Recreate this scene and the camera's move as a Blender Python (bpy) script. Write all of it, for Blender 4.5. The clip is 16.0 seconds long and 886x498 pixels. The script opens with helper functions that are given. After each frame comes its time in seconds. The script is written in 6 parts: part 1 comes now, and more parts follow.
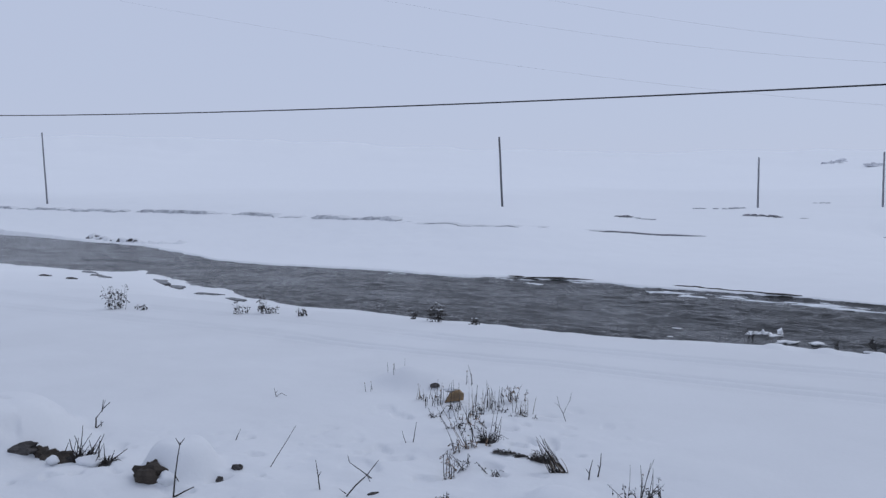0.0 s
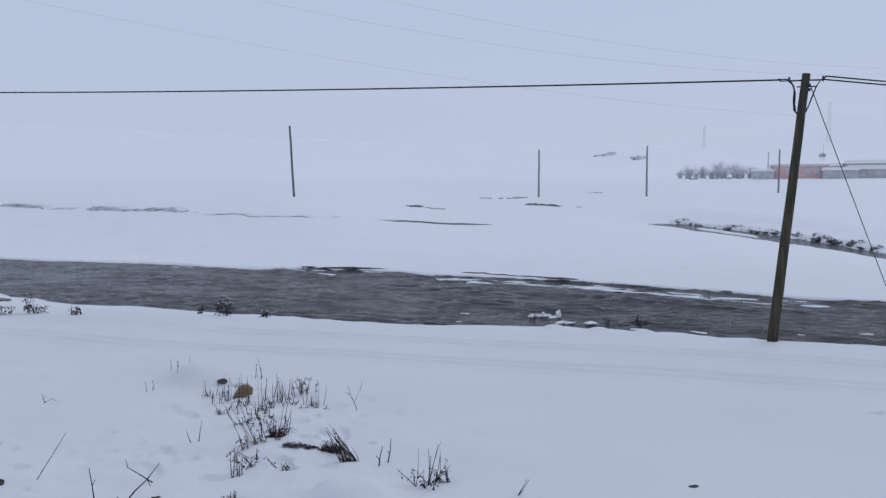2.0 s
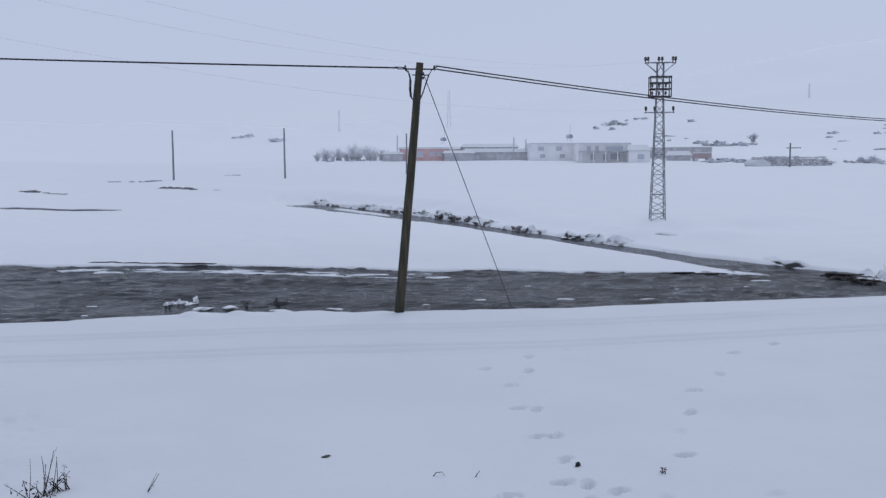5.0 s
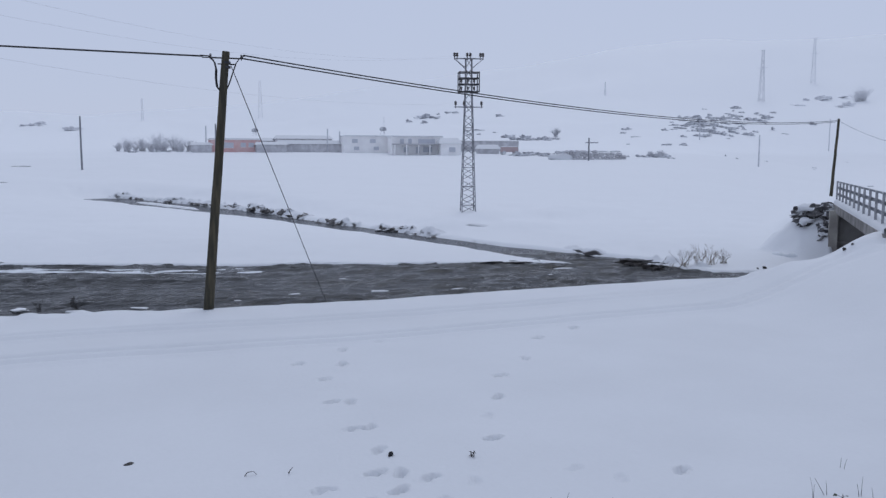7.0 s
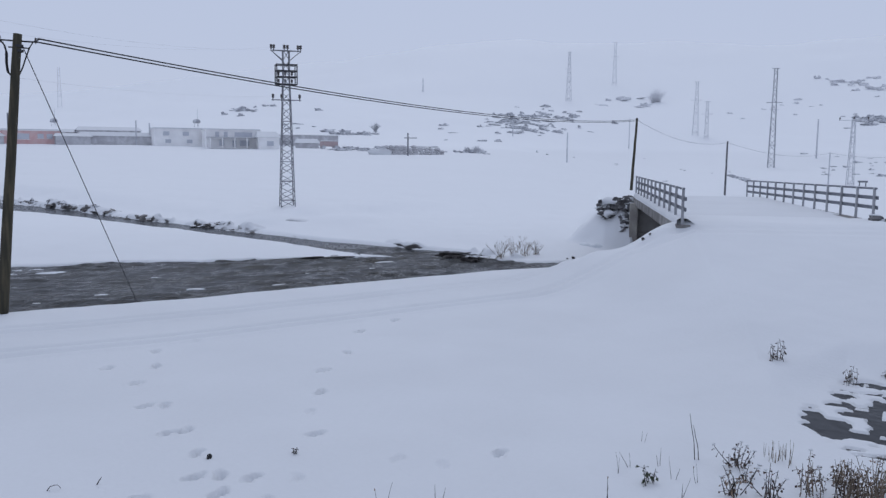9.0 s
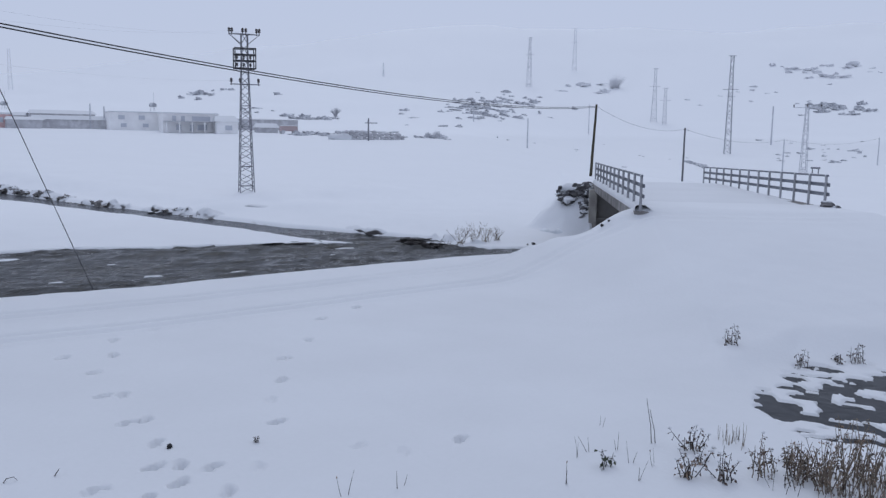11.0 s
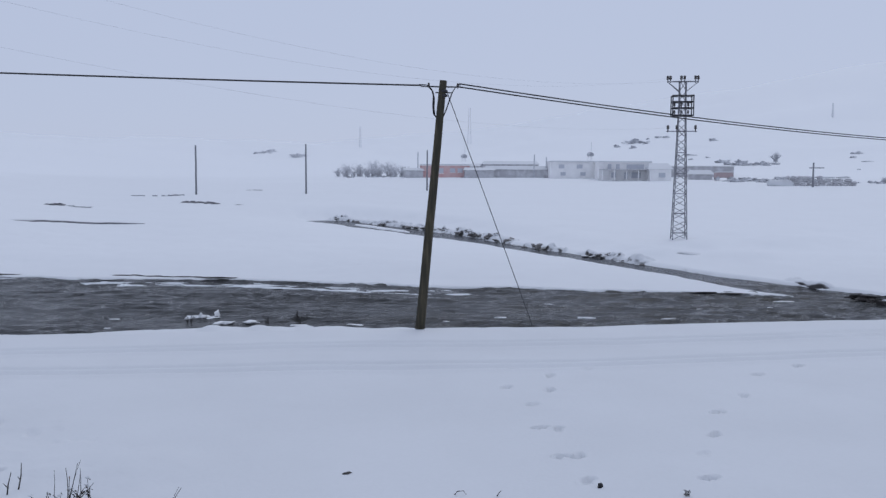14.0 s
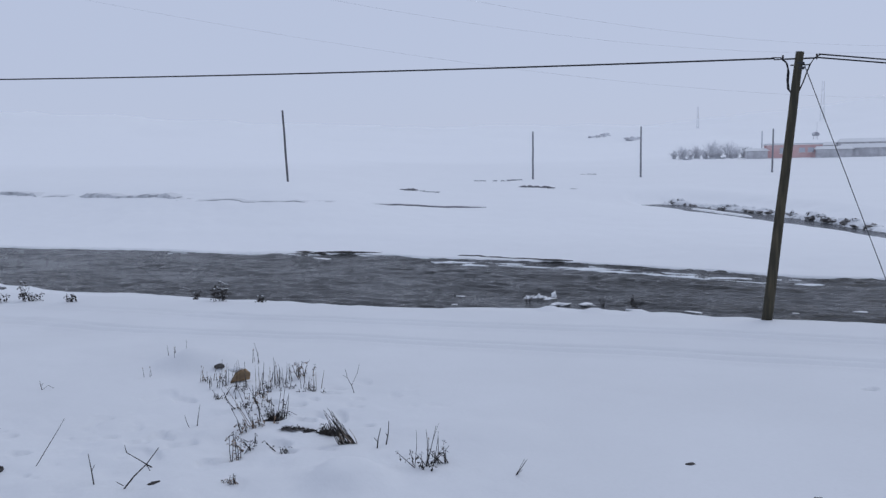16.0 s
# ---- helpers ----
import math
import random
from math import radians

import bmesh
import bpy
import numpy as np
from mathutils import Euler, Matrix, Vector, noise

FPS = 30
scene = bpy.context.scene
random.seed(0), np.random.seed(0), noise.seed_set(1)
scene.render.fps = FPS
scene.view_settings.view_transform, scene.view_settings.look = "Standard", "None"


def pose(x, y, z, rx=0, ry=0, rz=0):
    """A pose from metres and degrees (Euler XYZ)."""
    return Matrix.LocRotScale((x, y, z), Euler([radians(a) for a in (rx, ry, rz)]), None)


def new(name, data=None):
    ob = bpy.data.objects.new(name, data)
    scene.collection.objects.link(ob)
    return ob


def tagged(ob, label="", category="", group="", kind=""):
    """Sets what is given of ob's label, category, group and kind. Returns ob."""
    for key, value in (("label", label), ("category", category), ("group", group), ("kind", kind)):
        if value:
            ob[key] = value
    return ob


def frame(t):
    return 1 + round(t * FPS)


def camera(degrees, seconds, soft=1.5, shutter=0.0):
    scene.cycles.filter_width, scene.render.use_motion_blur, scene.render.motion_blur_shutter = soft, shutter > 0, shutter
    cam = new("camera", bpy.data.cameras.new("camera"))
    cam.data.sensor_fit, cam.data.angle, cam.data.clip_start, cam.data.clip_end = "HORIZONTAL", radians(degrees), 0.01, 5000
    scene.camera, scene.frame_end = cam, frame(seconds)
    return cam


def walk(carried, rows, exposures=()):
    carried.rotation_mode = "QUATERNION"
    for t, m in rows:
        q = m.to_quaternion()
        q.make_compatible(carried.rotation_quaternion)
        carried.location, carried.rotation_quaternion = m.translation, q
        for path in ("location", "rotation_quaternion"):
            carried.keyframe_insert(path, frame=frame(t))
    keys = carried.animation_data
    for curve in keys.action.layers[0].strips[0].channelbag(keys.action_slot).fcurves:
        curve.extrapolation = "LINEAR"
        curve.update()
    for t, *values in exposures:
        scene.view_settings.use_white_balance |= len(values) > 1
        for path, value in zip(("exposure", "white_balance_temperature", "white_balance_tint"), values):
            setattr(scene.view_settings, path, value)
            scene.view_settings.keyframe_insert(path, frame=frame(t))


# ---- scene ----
# ---- camera and its walk ----
cam = camera(55.2, 16.0, soft=1.4)
EYE = 4.2
PATH = [  # seconds, place from the first eye, yaw, pitch, roll
    (0, 0.000, 0.000, 0.000, 0.00, -3.89, 0.31),
    (0.5, 0.032, 0.001, -0.002, -4.59, -3.98, 0.31),
    (1, 0.043, 0.029, -0.006, -8.72, -4.13, -0.05),
    (1.5, 0.069, 0.034, -0.008, -11.17, -4.30, 0.32),
    (2, 0.105, 0.038, -0.019, -13.89, -4.61, 0.19),
    (2.5, 0.162, 0.018, -0.006, -16.86, -4.84, -0.06),
    (3, 0.232, -0.040, -0.010, -18.93, -5.16, 0.49),
    (3.5, 0.283, -0.018, -0.020, -21.39, -5.47, 0.49),
    (4, 0.316, -0.032, -0.044, -27.06, -6.23, 0.20),
    (4.5, 0.316, -0.051, -0.028, -33.56, -5.85, 0.32),
    (5, 0.308, -0.080, -0.035, -37.79, -5.89, 0.26),
    (5.2, 0.325, -0.095, -0.035, -38.99, -5.96, 0.19),
    (7.3, 0.350, -0.155, -0.015, -52.18, -6.46, -0.34),
    (7.5, 0.346, -0.154, -0.020, -53.51, -6.46, -0.49),
    (8, 0.376, -0.155, -0.043, -56.95, -6.37, -0.59),
    (8.5, 0.365, -0.157, -0.035, -59.96, -6.54, -0.57),
    (9, 0.364, -0.167, -0.040, -62.26, -6.69, -0.64),
    (9.2, 0.346, -0.172, -0.034, -62.99, -6.93, -0.75),
    (10.25, 0.335, -0.182, -0.012, -65.50, -7.40, -0.90),
    (11.3, 0.320, -0.186, 0.009, -64.24, -7.69, -0.98),
    (11.5, 0.327, -0.182, 0.002, -63.61, -7.61, -1.10),
    (12, 0.309, -0.178, 0.001, -61.00, -7.40, -1.02),
    (12.5, 0.297, -0.173, 0.004, -58.09, -7.62, -1.00),
    (13, 0.311, -0.170, -0.010, -54.33, -8.47, -1.07),
    (13.5, 0.322, -0.084, -0.036, -46.48, -7.69, -0.62),
    (14, 0.254, -0.047, -0.021, -36.44, -4.77, -0.26),
    (14.5, 0.198, -0.023, -0.014, -28.45, -3.83, 0.12),
    (15, 0.158, 0.002, -0.018, -22.41, -4.11, 0.38),
    (15.5, 0.123, 0.015, -0.019, -17.57, -4.92, 0.68),
    (16, 0.093, 0.035, -0.034, -14.30, -5.74, 0.83),
]
walk(cam, [(t, pose(x, y, EYE + z, 90 + pitch, roll, yaw)) for t, x, y, z, yaw, pitch, roll in PATH],
     [(0, -0.02), (5, -0.02), (8.5, -0.03), (11.5, 0.01), (12.5, -0.02), (15, -0.04), (16, -0.03)])

# ---- overcast winter sky and a veiled sun ----
SUN_EL, SUN_AZ = 48, 60
world = bpy.data.worlds.new("overcast_sky")
scene.world = world
world.use_nodes = True
wn, wl = world.node_tree.nodes, world.node_tree.links
sky = wn.new("ShaderNodeTexSky")
sky.sky_type, sky.sun_disc = "NISHITA", False
sky.sun_elevation, sky.sun_rotation = radians(SUN_EL), radians(SUN_AZ)
cloud = wn.new("ShaderNodeRGB")
cloud.outputs[0].default_value = (4.9, 5.56, 7.33, 1)
veil = wn.new("ShaderNodeMix")
veil.data_type = "RGBA"
veil.inputs[0].default_value = 0.95
wl.new(sky.outputs[0], veil.inputs[6])
wl.new(cloud.outputs[0], veil.inputs[7])
wl.new(veil.outputs[2], wn["Background"].inputs[0])
wn["Background"].inputs[1].default_value = 0.1
sun = new("sun", bpy.data.lights.new("sun", "SUN"))
sun.data.energy, sun.data.angle, sun.data.color = 0.6, radians(35), (0.93, 0.96, 1.0)
sun.matrix_world = pose(0, 0, 60, 90 - SUN_EL, 0, 180 - SUN_AZ)


# ---- materials ----
def material(name, base, rough=0.8, vary=0.15, scale=4.0, bump=0.2, metal=0.0, second=None, blend=0.5, spec=0.3, stretch=(1, 1, 1), fine=30.0, each=0.0):
    """A procedural surface: two noises vary the colour between base and second, and raise a fine relief."""
    m = bpy.data.materials.new(name)
    m.use_nodes = True
    n, l = m.node_tree.nodes, m.node_tree.links
    p = n["Principled BSDF"]
    co = n.new("ShaderNodeTexCoord")
    mp = n.new("ShaderNodeMapping")
    mp.inputs["Scale"].default_value = stretch
    l.new(co.outputs["Object"], mp.inputs[0])
    big, small = n.new("ShaderNodeTexNoise"), n.new("ShaderNodeTexNoise")
    for node, s, d in ((big, scale, 4), (small, fine, 3)):
        node.inputs["Scale"].default_value, node.inputs["Detail"].default_value = s, d
        l.new(mp.outputs[0], node.inputs["Vector"])
    ramp = n.new("ShaderNodeValToRGB")
    ramp.color_ramp.elements[0].position, ramp.color_ramp.elements[1].position = blend - 0.14, blend + 0.14
    l.new(big.outputs[0], ramp.inputs[0])
    second = second or tuple(c * (1 - vary) for c in base)
    mix = n.new("ShaderNodeMix")
    mix.data_type = "RGBA"
    mix.inputs[6].default_value, mix.inputs[7].default_value = (*base, 1), (*second, 1)
    l.new(ramp.outputs[0], mix.inputs[0])
    grain = n.new("ShaderNodeHueSaturation")
    amount = n.new("ShaderNodeMapRange")
    amount.inputs[3].default_value, amount.inputs[4].default_value = 1 - vary, 1 + vary
    l.new(small.outputs[0], amount.inputs[0])
    value = amount.outputs[0]
    if each:
        info, spread, times = n.new("ShaderNodeObjectInfo"), n.new("ShaderNodeMapRange"), n.new("ShaderNodeMath")
        spread.inputs[3].default_value, spread.inputs[4].default_value = 1 - each, 1 + each
        times.operation = "MULTIPLY"
        l.new(info.outputs["Random"], spread.inputs[0])
        l.new(value, times.inputs[0]), l.new(spread.outputs[0], times.inputs[1])
        value = times.outputs[0]
    l.new(value, grain.inputs["Value"])
    l.new(mix.outputs[2], grain.inputs["Color"])
    l.new(grain.outputs[0], p.inputs["Base Color"])
    p.inputs["Roughness"].default_value, p.inputs["Metallic"].default_value = rough, metal
    p.inputs["Specular IOR Level"].default_value = spec
    if bump:
        b = n.new("ShaderNodeBump")
        b.inputs["Strength"].default_value, b.inputs["Distance"].default_value = bump, 0.02
        l.new(small.outputs[0], b.inputs["Height"])
        l.new(b.outputs[0], p.inputs["Normal"])
    return m


def snow_material(name, base, grain=14.0, bump=0.25):
    m = material(name, base, 0.75, 0.02, 0.35, bump, fine=grain, second=tuple(c * 0.965 for c in base), spec=0.15)
    return m


def water_material(name, deep, rough, stretch, scale, strength, turn, gloss=0.06):
    """Dark running water: long ripples along the flow with finer chop."""
    m = bpy.data.materials.new(name)
    m.use_nodes = True
    n, l = m.node_tree.nodes, m.node_tree.links
    p = n["Principled BSDF"]
    co, mp = n.new("ShaderNodeTexCoord"), n.new("ShaderNodeMapping")
    mp.inputs["Rotation"].default_value = (0, 0, radians(turn))
    mp.inputs["Scale"].default_value = stretch
    l.new(co.outputs["Object"], mp.inputs[0])
    wave, chop, patch = (n.new("ShaderNodeTexNoise") for _ in range(3))
    for node, s, d, w in ((wave, scale, 2.2, 1.6), (chop, scale * 3.2, 2, 0.3), (patch, scale * 0.16, 3, 0.6)):
        node.inputs["Scale"].default_value, node.inputs["Detail"].default_value, node.inputs["Distortion"].default_value = s, d, w
        node.inputs["Roughness"].default_value = 0.45
        l.new(mp.outputs[0], node.inputs["Vector"])
    add = n.new("ShaderNodeMath")
    add.operation = "MULTIPLY_ADD"
    add.inputs[1].default_value = 0.12
    l.new(chop.outputs[0], add.inputs[0]), l.new(wave.outputs[0], add.inputs[2])
    b = n.new("ShaderNodeBump")
    b.inputs["Distance"].default_value = 0.5
    swell = n.new("ShaderNodeMapRange")
    swell.inputs[1].default_value, swell.inputs[2].default_value = 0.38, 0.62
    swell.inputs[3].default_value, swell.inputs[4].default_value = strength * 0.3, strength
    l.new(patch.outputs[0], swell.inputs[0]), l.new(swell.outputs[0], b.inputs["Strength"])
    l.new(add.outputs[0], b.inputs["Height"])
    l.new(b.outputs[0], p.inputs["Normal"])
    # crests paler in the base colour, painting in part of the ripples' sheen
    mix = n.new("ShaderNodeMix")
    mix.data_type = "RGBA"
    mix.inputs[6].default_value, mix.inputs[7].default_value = (*deep, 1), (*(c * 3.4 for c in deep), 1)
    l.new(wave.outputs[0], mix.inputs[0])
    l.new(mix.outputs[2], p.inputs["Base Color"])
    p.inputs["Roughness"].default_value = rough
    p.inputs["IOR"].default_value = 1.33
    p.inputs["Specular IOR Level"].default_value = gloss
    return m


SNOW = snow_material("snow", (0.70, 0.715, 0.735))


def bare_where_steep(m, soil=(0.07, 0.064, 0.06), lip_at=-1.2, cling=0.5):
    """Snow does not cling to cut banks: wet soil shows on their faces."""
    n, l = m.node_tree.nodes, m.node_tree.links
    p = n["Principled BSDF"]
    snow = p.inputs["Base Color"].links[0].from_socket
    geo, split, ramp, mix = n.new("ShaderNodeNewGeometry"), n.new("ShaderNodeSeparateXYZ"), n.new("ShaderNodeMapRange"), n.new("ShaderNodeMix")
    rough, add = n.new("ShaderNodeTexNoise"), n.new("ShaderNodeMath")
    rough.inputs["Scale"].default_value = 1.1
    add.operation, add.inputs[1].default_value = "MULTIPLY_ADD", cling
    l.new(geo.outputs["Position"], rough.inputs["Vector"])
    l.new(geo.outputs["Normal"], split.inputs[0])
    l.new(rough.outputs[0], add.inputs[0]), l.new(split.outputs["Z"], add.inputs[2])
    ramp.inputs[1].default_value, ramp.inputs[2].default_value = 0.84, 0.98
    l.new(add.outputs[0], ramp.inputs[0])
    # only below the lip of the river's banks
    place, lip, both = n.new("ShaderNodeSeparateXYZ"), n.new("ShaderNodeMapRange"), n.new("ShaderNodeMath")
    l.new(geo.outputs["Position"], place.inputs[0])
    l.new(place.outputs["Z"], lip.inputs[0])
    lip.inputs[1].default_value, lip.inputs[2].default_value = lip_at, lip_at + 0.25
    both.operation = "MAXIMUM"
    l.new(ramp.outputs[0], both.inputs[0]), l.new(lip.outputs[0], both.inputs[1])
    mix.data_type = "RGBA"
    mix.inputs[6].default_value = (*soil, 1)
    l.new(both.outputs[0], mix.inputs[0]), l.new(snow, mix.inputs[7])
    l.new(mix.outputs[2], p.inputs["Base Color"])


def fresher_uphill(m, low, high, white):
    """Whitens the snow's colour uphill and across the plain, in place of fog."""
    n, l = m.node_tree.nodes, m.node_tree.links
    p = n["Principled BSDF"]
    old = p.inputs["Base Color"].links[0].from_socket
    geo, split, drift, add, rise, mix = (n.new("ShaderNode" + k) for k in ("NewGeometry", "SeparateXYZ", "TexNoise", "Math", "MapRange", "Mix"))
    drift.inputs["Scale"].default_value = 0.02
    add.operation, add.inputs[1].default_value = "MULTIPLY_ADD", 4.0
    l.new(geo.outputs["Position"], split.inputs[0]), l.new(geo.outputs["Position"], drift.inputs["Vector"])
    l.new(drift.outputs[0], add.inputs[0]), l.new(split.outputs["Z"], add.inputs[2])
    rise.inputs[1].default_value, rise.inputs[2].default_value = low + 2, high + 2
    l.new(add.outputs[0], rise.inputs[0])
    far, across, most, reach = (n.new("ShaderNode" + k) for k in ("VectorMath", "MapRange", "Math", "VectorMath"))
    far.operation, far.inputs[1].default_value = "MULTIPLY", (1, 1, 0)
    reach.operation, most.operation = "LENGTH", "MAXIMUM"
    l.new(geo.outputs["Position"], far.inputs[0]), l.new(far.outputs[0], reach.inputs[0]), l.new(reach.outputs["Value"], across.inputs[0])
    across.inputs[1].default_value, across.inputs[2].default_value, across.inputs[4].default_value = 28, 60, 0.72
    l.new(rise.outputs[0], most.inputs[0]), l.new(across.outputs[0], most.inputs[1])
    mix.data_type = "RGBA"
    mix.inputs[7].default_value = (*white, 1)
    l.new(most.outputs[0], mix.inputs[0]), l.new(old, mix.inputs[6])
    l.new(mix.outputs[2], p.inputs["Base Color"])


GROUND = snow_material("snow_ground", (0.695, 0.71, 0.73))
# far snow takes a whiter base colour, painted in for missing fog
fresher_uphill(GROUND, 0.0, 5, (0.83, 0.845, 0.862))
bare_where_steep(GROUND)
CRUST = snow_material("snow_crust", (0.83, 0.84, 0.85), 5.0, 0.5)
ICE = material("grey_ice", (0.72, 0.75, 0.78), 0.45, 0.12, 1.5, 0.2, second=(0.52, 0.55, 0.58))
RIVER = water_material("river_water", (0.0135, 0.014, 0.0145), 0.08, (0.55, 1.6, 1), 3.4, 0.34, 41, gloss=0.06)
BROOK = water_material("brook_water", (0.03, 0.032, 0.036), 0.2, (0.8, 1.4, 1), 1.3, 0.5, 20)
PUDDLE = water_material("puddle_water", (0.02, 0.021, 0.023), 0.2, (1, 1, 1), 2.0, 0.08, 0)
TARRED = material("tarred_wood", (0.045, 0.042, 0.03), 0.85, 0.3, 2.0, 0.6, second=(0.10, 0.085, 0.055), blend=0.55, stretch=(5, 5, 0.5), fine=25)
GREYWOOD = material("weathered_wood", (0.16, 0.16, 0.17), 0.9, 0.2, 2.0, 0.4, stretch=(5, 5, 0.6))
# wood of far poles, its colour lightened for haze
FARWOOD = material("hazed_wood", (0.25, 0.255, 0.275), 0.9, 0.15, 2.0, 0.3, stretch=(5, 5, 0.6))
CABLE = material("cable_sheath", (0.018, 0.018, 0.022), 0.6, 0.1, 3.0, 0.0)
# wire brought near the sky's tone, haze put into its colour
WIRE = material("hazed_wire", (0.86, 0.87, 0.89), 0.7, 0.1, 3.0, 0.0)
IRON = material("dark_iron", (0.06, 0.06, 0.065), 0.6, 0.2, 8.0, 0.2, metal=0.5)
PORCELAIN = material("brown_porcelain", (0.06, 0.05, 0.05), 0.3, 0.1, 8.0, 0.0, spec=0.5)
STEEL = material("galvanised_steel", (0.17, 0.17, 0.185), 0.7, 0.2, 3.0, 0.2, second=(0.34, 0.35, 0.38), blend=0.55)
# three steps of paler grey that put the haze into far steel and poles
PYLONGREY = material("lightly_hazed_steel", (0.34, 0.345, 0.375), 0.8, 0.12, 1.0, 0.2, second=(0.47, 0.48, 0.51))
FAINTSTEEL = material("thickly_hazed_steel", (0.68, 0.69, 0.72), 0.8, 0.1, 1.0, 0.2, second=(0.75, 0.76, 0.785))
HAZEGREY = material("hazed_grey", (0.50, 0.51, 0.55), 0.8, 0.12, 1.0, 0.2, second=(0.64, 0.65, 0.68))
RAILGREY = material("painted_rail", (0.13, 0.14, 0.165), 0.6, 0.2, 5.0, 0.2, second=(0.24, 0.255, 0.285), blend=0.58)
RAILPOST = material("pale_post", (0.36, 0.365, 0.385), 0.8, 0.15, 5.0, 0.2, second=(0.22, 0.225, 0.24), blend=0.6, each=0.15)
# remotest rock, paled towards the snow's tone to read as fogged
FAINTROCK = material("hazed_rock", (0.62, 0.625, 0.65), 0.9, 0.1, 0.6, 0.4, second=(0.78, 0.79, 0.81), blend=0.53)
PALECONCRETE = material("pale_concrete", (0.46, 0.44, 0.40), 0.9, 0.15, 1.2, 0.4, second=(0.30, 0.28, 0.26))
CONCRETE = material("concrete", (0.30, 0.29, 0.28), 0.9, 0.15, 1.2, 0.4, second=(0.17, 0.16, 0.155))
STONE = material("dark_stone", (0.09, 0.09, 0.095), 0.9, 0.3, 2.0, 0.8, second=(0.20, 0.195, 0.195), each=0.35)
# brown stone, its colour deepened to hold the shade of the recesses
BROWNSTONE = material("brown_shaded_stone", (0.024, 0.019, 0.015), 0.8, 0.3, 3.0, 0.8, second=(0.062, 0.05, 0.04))
SODDY = snow_material("sod_under_snow", (0.72, 0.735, 0.755))
bare_where_steep(SODDY, (0.06, 0.057, 0.056), 30.0, 0.62)
SOIL = material("wet_soil", (0.035, 0.032, 0.03), 0.9, 0.3, 3.0, 0.8, second=(0.09, 0.083, 0.08))
# patches of snow on stone; the stone's own grey is lifted for haze
FARSTONE = material("snowy_hazed_stone", (0.36, 0.37, 0.40), 0.9, 0.15, 0.9, 0.6, second=(0.76, 0.77, 0.79), blend=0.53)
PLASTER = material("white_plaster", (0.92, 0.915, 0.91), 0.9, 0.04, 0.5, 0.1, second=(0.84, 0.835, 0.835))
# village walls, glass and tin: colours washed out to carry the haze
REDWALL = material("hazed_red_plaster", (0.66, 0.41, 0.40), 0.9, 0.06, 0.6, 0.2, second=(0.70, 0.52, 0.51))
BLOCK = material("hazed_block_wall", (0.49, 0.485, 0.505), 0.9, 0.15, 0.9, 0.3, second=(0.64, 0.64, 0.66), blend=0.54, fine=6)
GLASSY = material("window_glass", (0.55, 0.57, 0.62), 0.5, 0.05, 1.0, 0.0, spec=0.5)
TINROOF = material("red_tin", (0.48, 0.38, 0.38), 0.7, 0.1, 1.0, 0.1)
STALK = material("dry_stalk", (0.042, 0.036, 0.032), 0.9, 0.3, 6.0, 0.0, second=(0.024, 0.021, 0.02), each=0.3)
STRAW = material("pale_straw", (0.25, 0.2, 0.15), 0.9, 0.25, 6.0, 0.0, second=(0.13, 0.11, 0.09), each=0.3)
LEAF = material("withered_leaf", (0.31, 0.22, 0.155), 0.9, 0.3, 9.0, 0.0, second=(0.09, 0.075, 0.065), each=0.3)
DARKLEAF = material("dark_withered_leaf", (0.15, 0.105, 0.085), 0.9, 0.3, 9.0, 0.0, second=(0.07, 0.058, 0.052), each=0.3)
GREENLEAF = material("dark_green_leaf", (0.045, 0.06, 0.045), 0.8, 0.3, 9.0, 0.0, second=(0.10, 0.11, 0.07))
CLOD = material("tan_sandstone", (0.30, 0.20, 0.105), 0.9, 0.2, 5.0, 0.7, second=(0.17, 0.12, 0.075))
# village twigs, whitened in colour for the mist
HAZEBUSH = material("hazed_twigs", (0.60, 0.605, 0.63), 0.9, 0.15, 1.0, 0.0, second=(0.70, 0.71, 0.735))
# dark sod earth, lightened somewhat for haze
SODEARTH = material("torn_sod", (0.12, 0.115, 0.112), 0.9, 0.3, 2.5, 0.8, second=(0.28, 0.27, 0.265), each=0.2)
BANKFACE = material("snowy_earth_face", (0.34, 0.345, 0.365), 0.9, 0.15, 0.8, 0.4, second=(0.64, 0.65, 0.67), blend=0.47, fine=9)
DITCH = material("wet_ditch_earth", (0.14, 0.14, 0.15), 0.9, 0.2, 1.5, 0.4, second=(0.25, 0.25, 0.27))
# bare earth of the far field, haze mixed into its colour
FARSOIL = material("hazed_soil", (0.27, 0.275, 0.29), 0.9, 0.25, 1.0, 0.5, second=(0.42, 0.43, 0.46), blend=0.55)

# ---- lie of the land ----
WATER = -1.3
NEAR = ((-150, 165), (-60, 87), (-35, 65.5), (-28.3, 61.2), (-24.5, 58.4), (-21.2, 59.0), (-16.4, 52.6), (-11.4, 46.2), (-7.4, 41.0), (-2.2, 37.8), (2, 34.6),
        (6.5, 31.6), (12, 29.2), (18, 25.2), (24, 20.3), (29, 15.8), (32.6, 11), (36, 6), (43, -6), (55, -30), (90, -90))
FAR = ((-170, 215), (-60.4, 115.3), (-40.9, 96.6), (-31.4, 87.7), (-20.3, 71.3), (-16.1, 65.9), (-7.5, 60.6), (-0.9, 55.7), (7.4, 51.4),
       (12.4, 46.9), (19.4, 41.2), (24.3, 34.8), (31, 27.6), (36.4, 22.8), (38.6, 19.5), (38.7, 15.1), (40.2, 12.6), (43.5, 8), (51, -5), (63, -28), (98, -88))
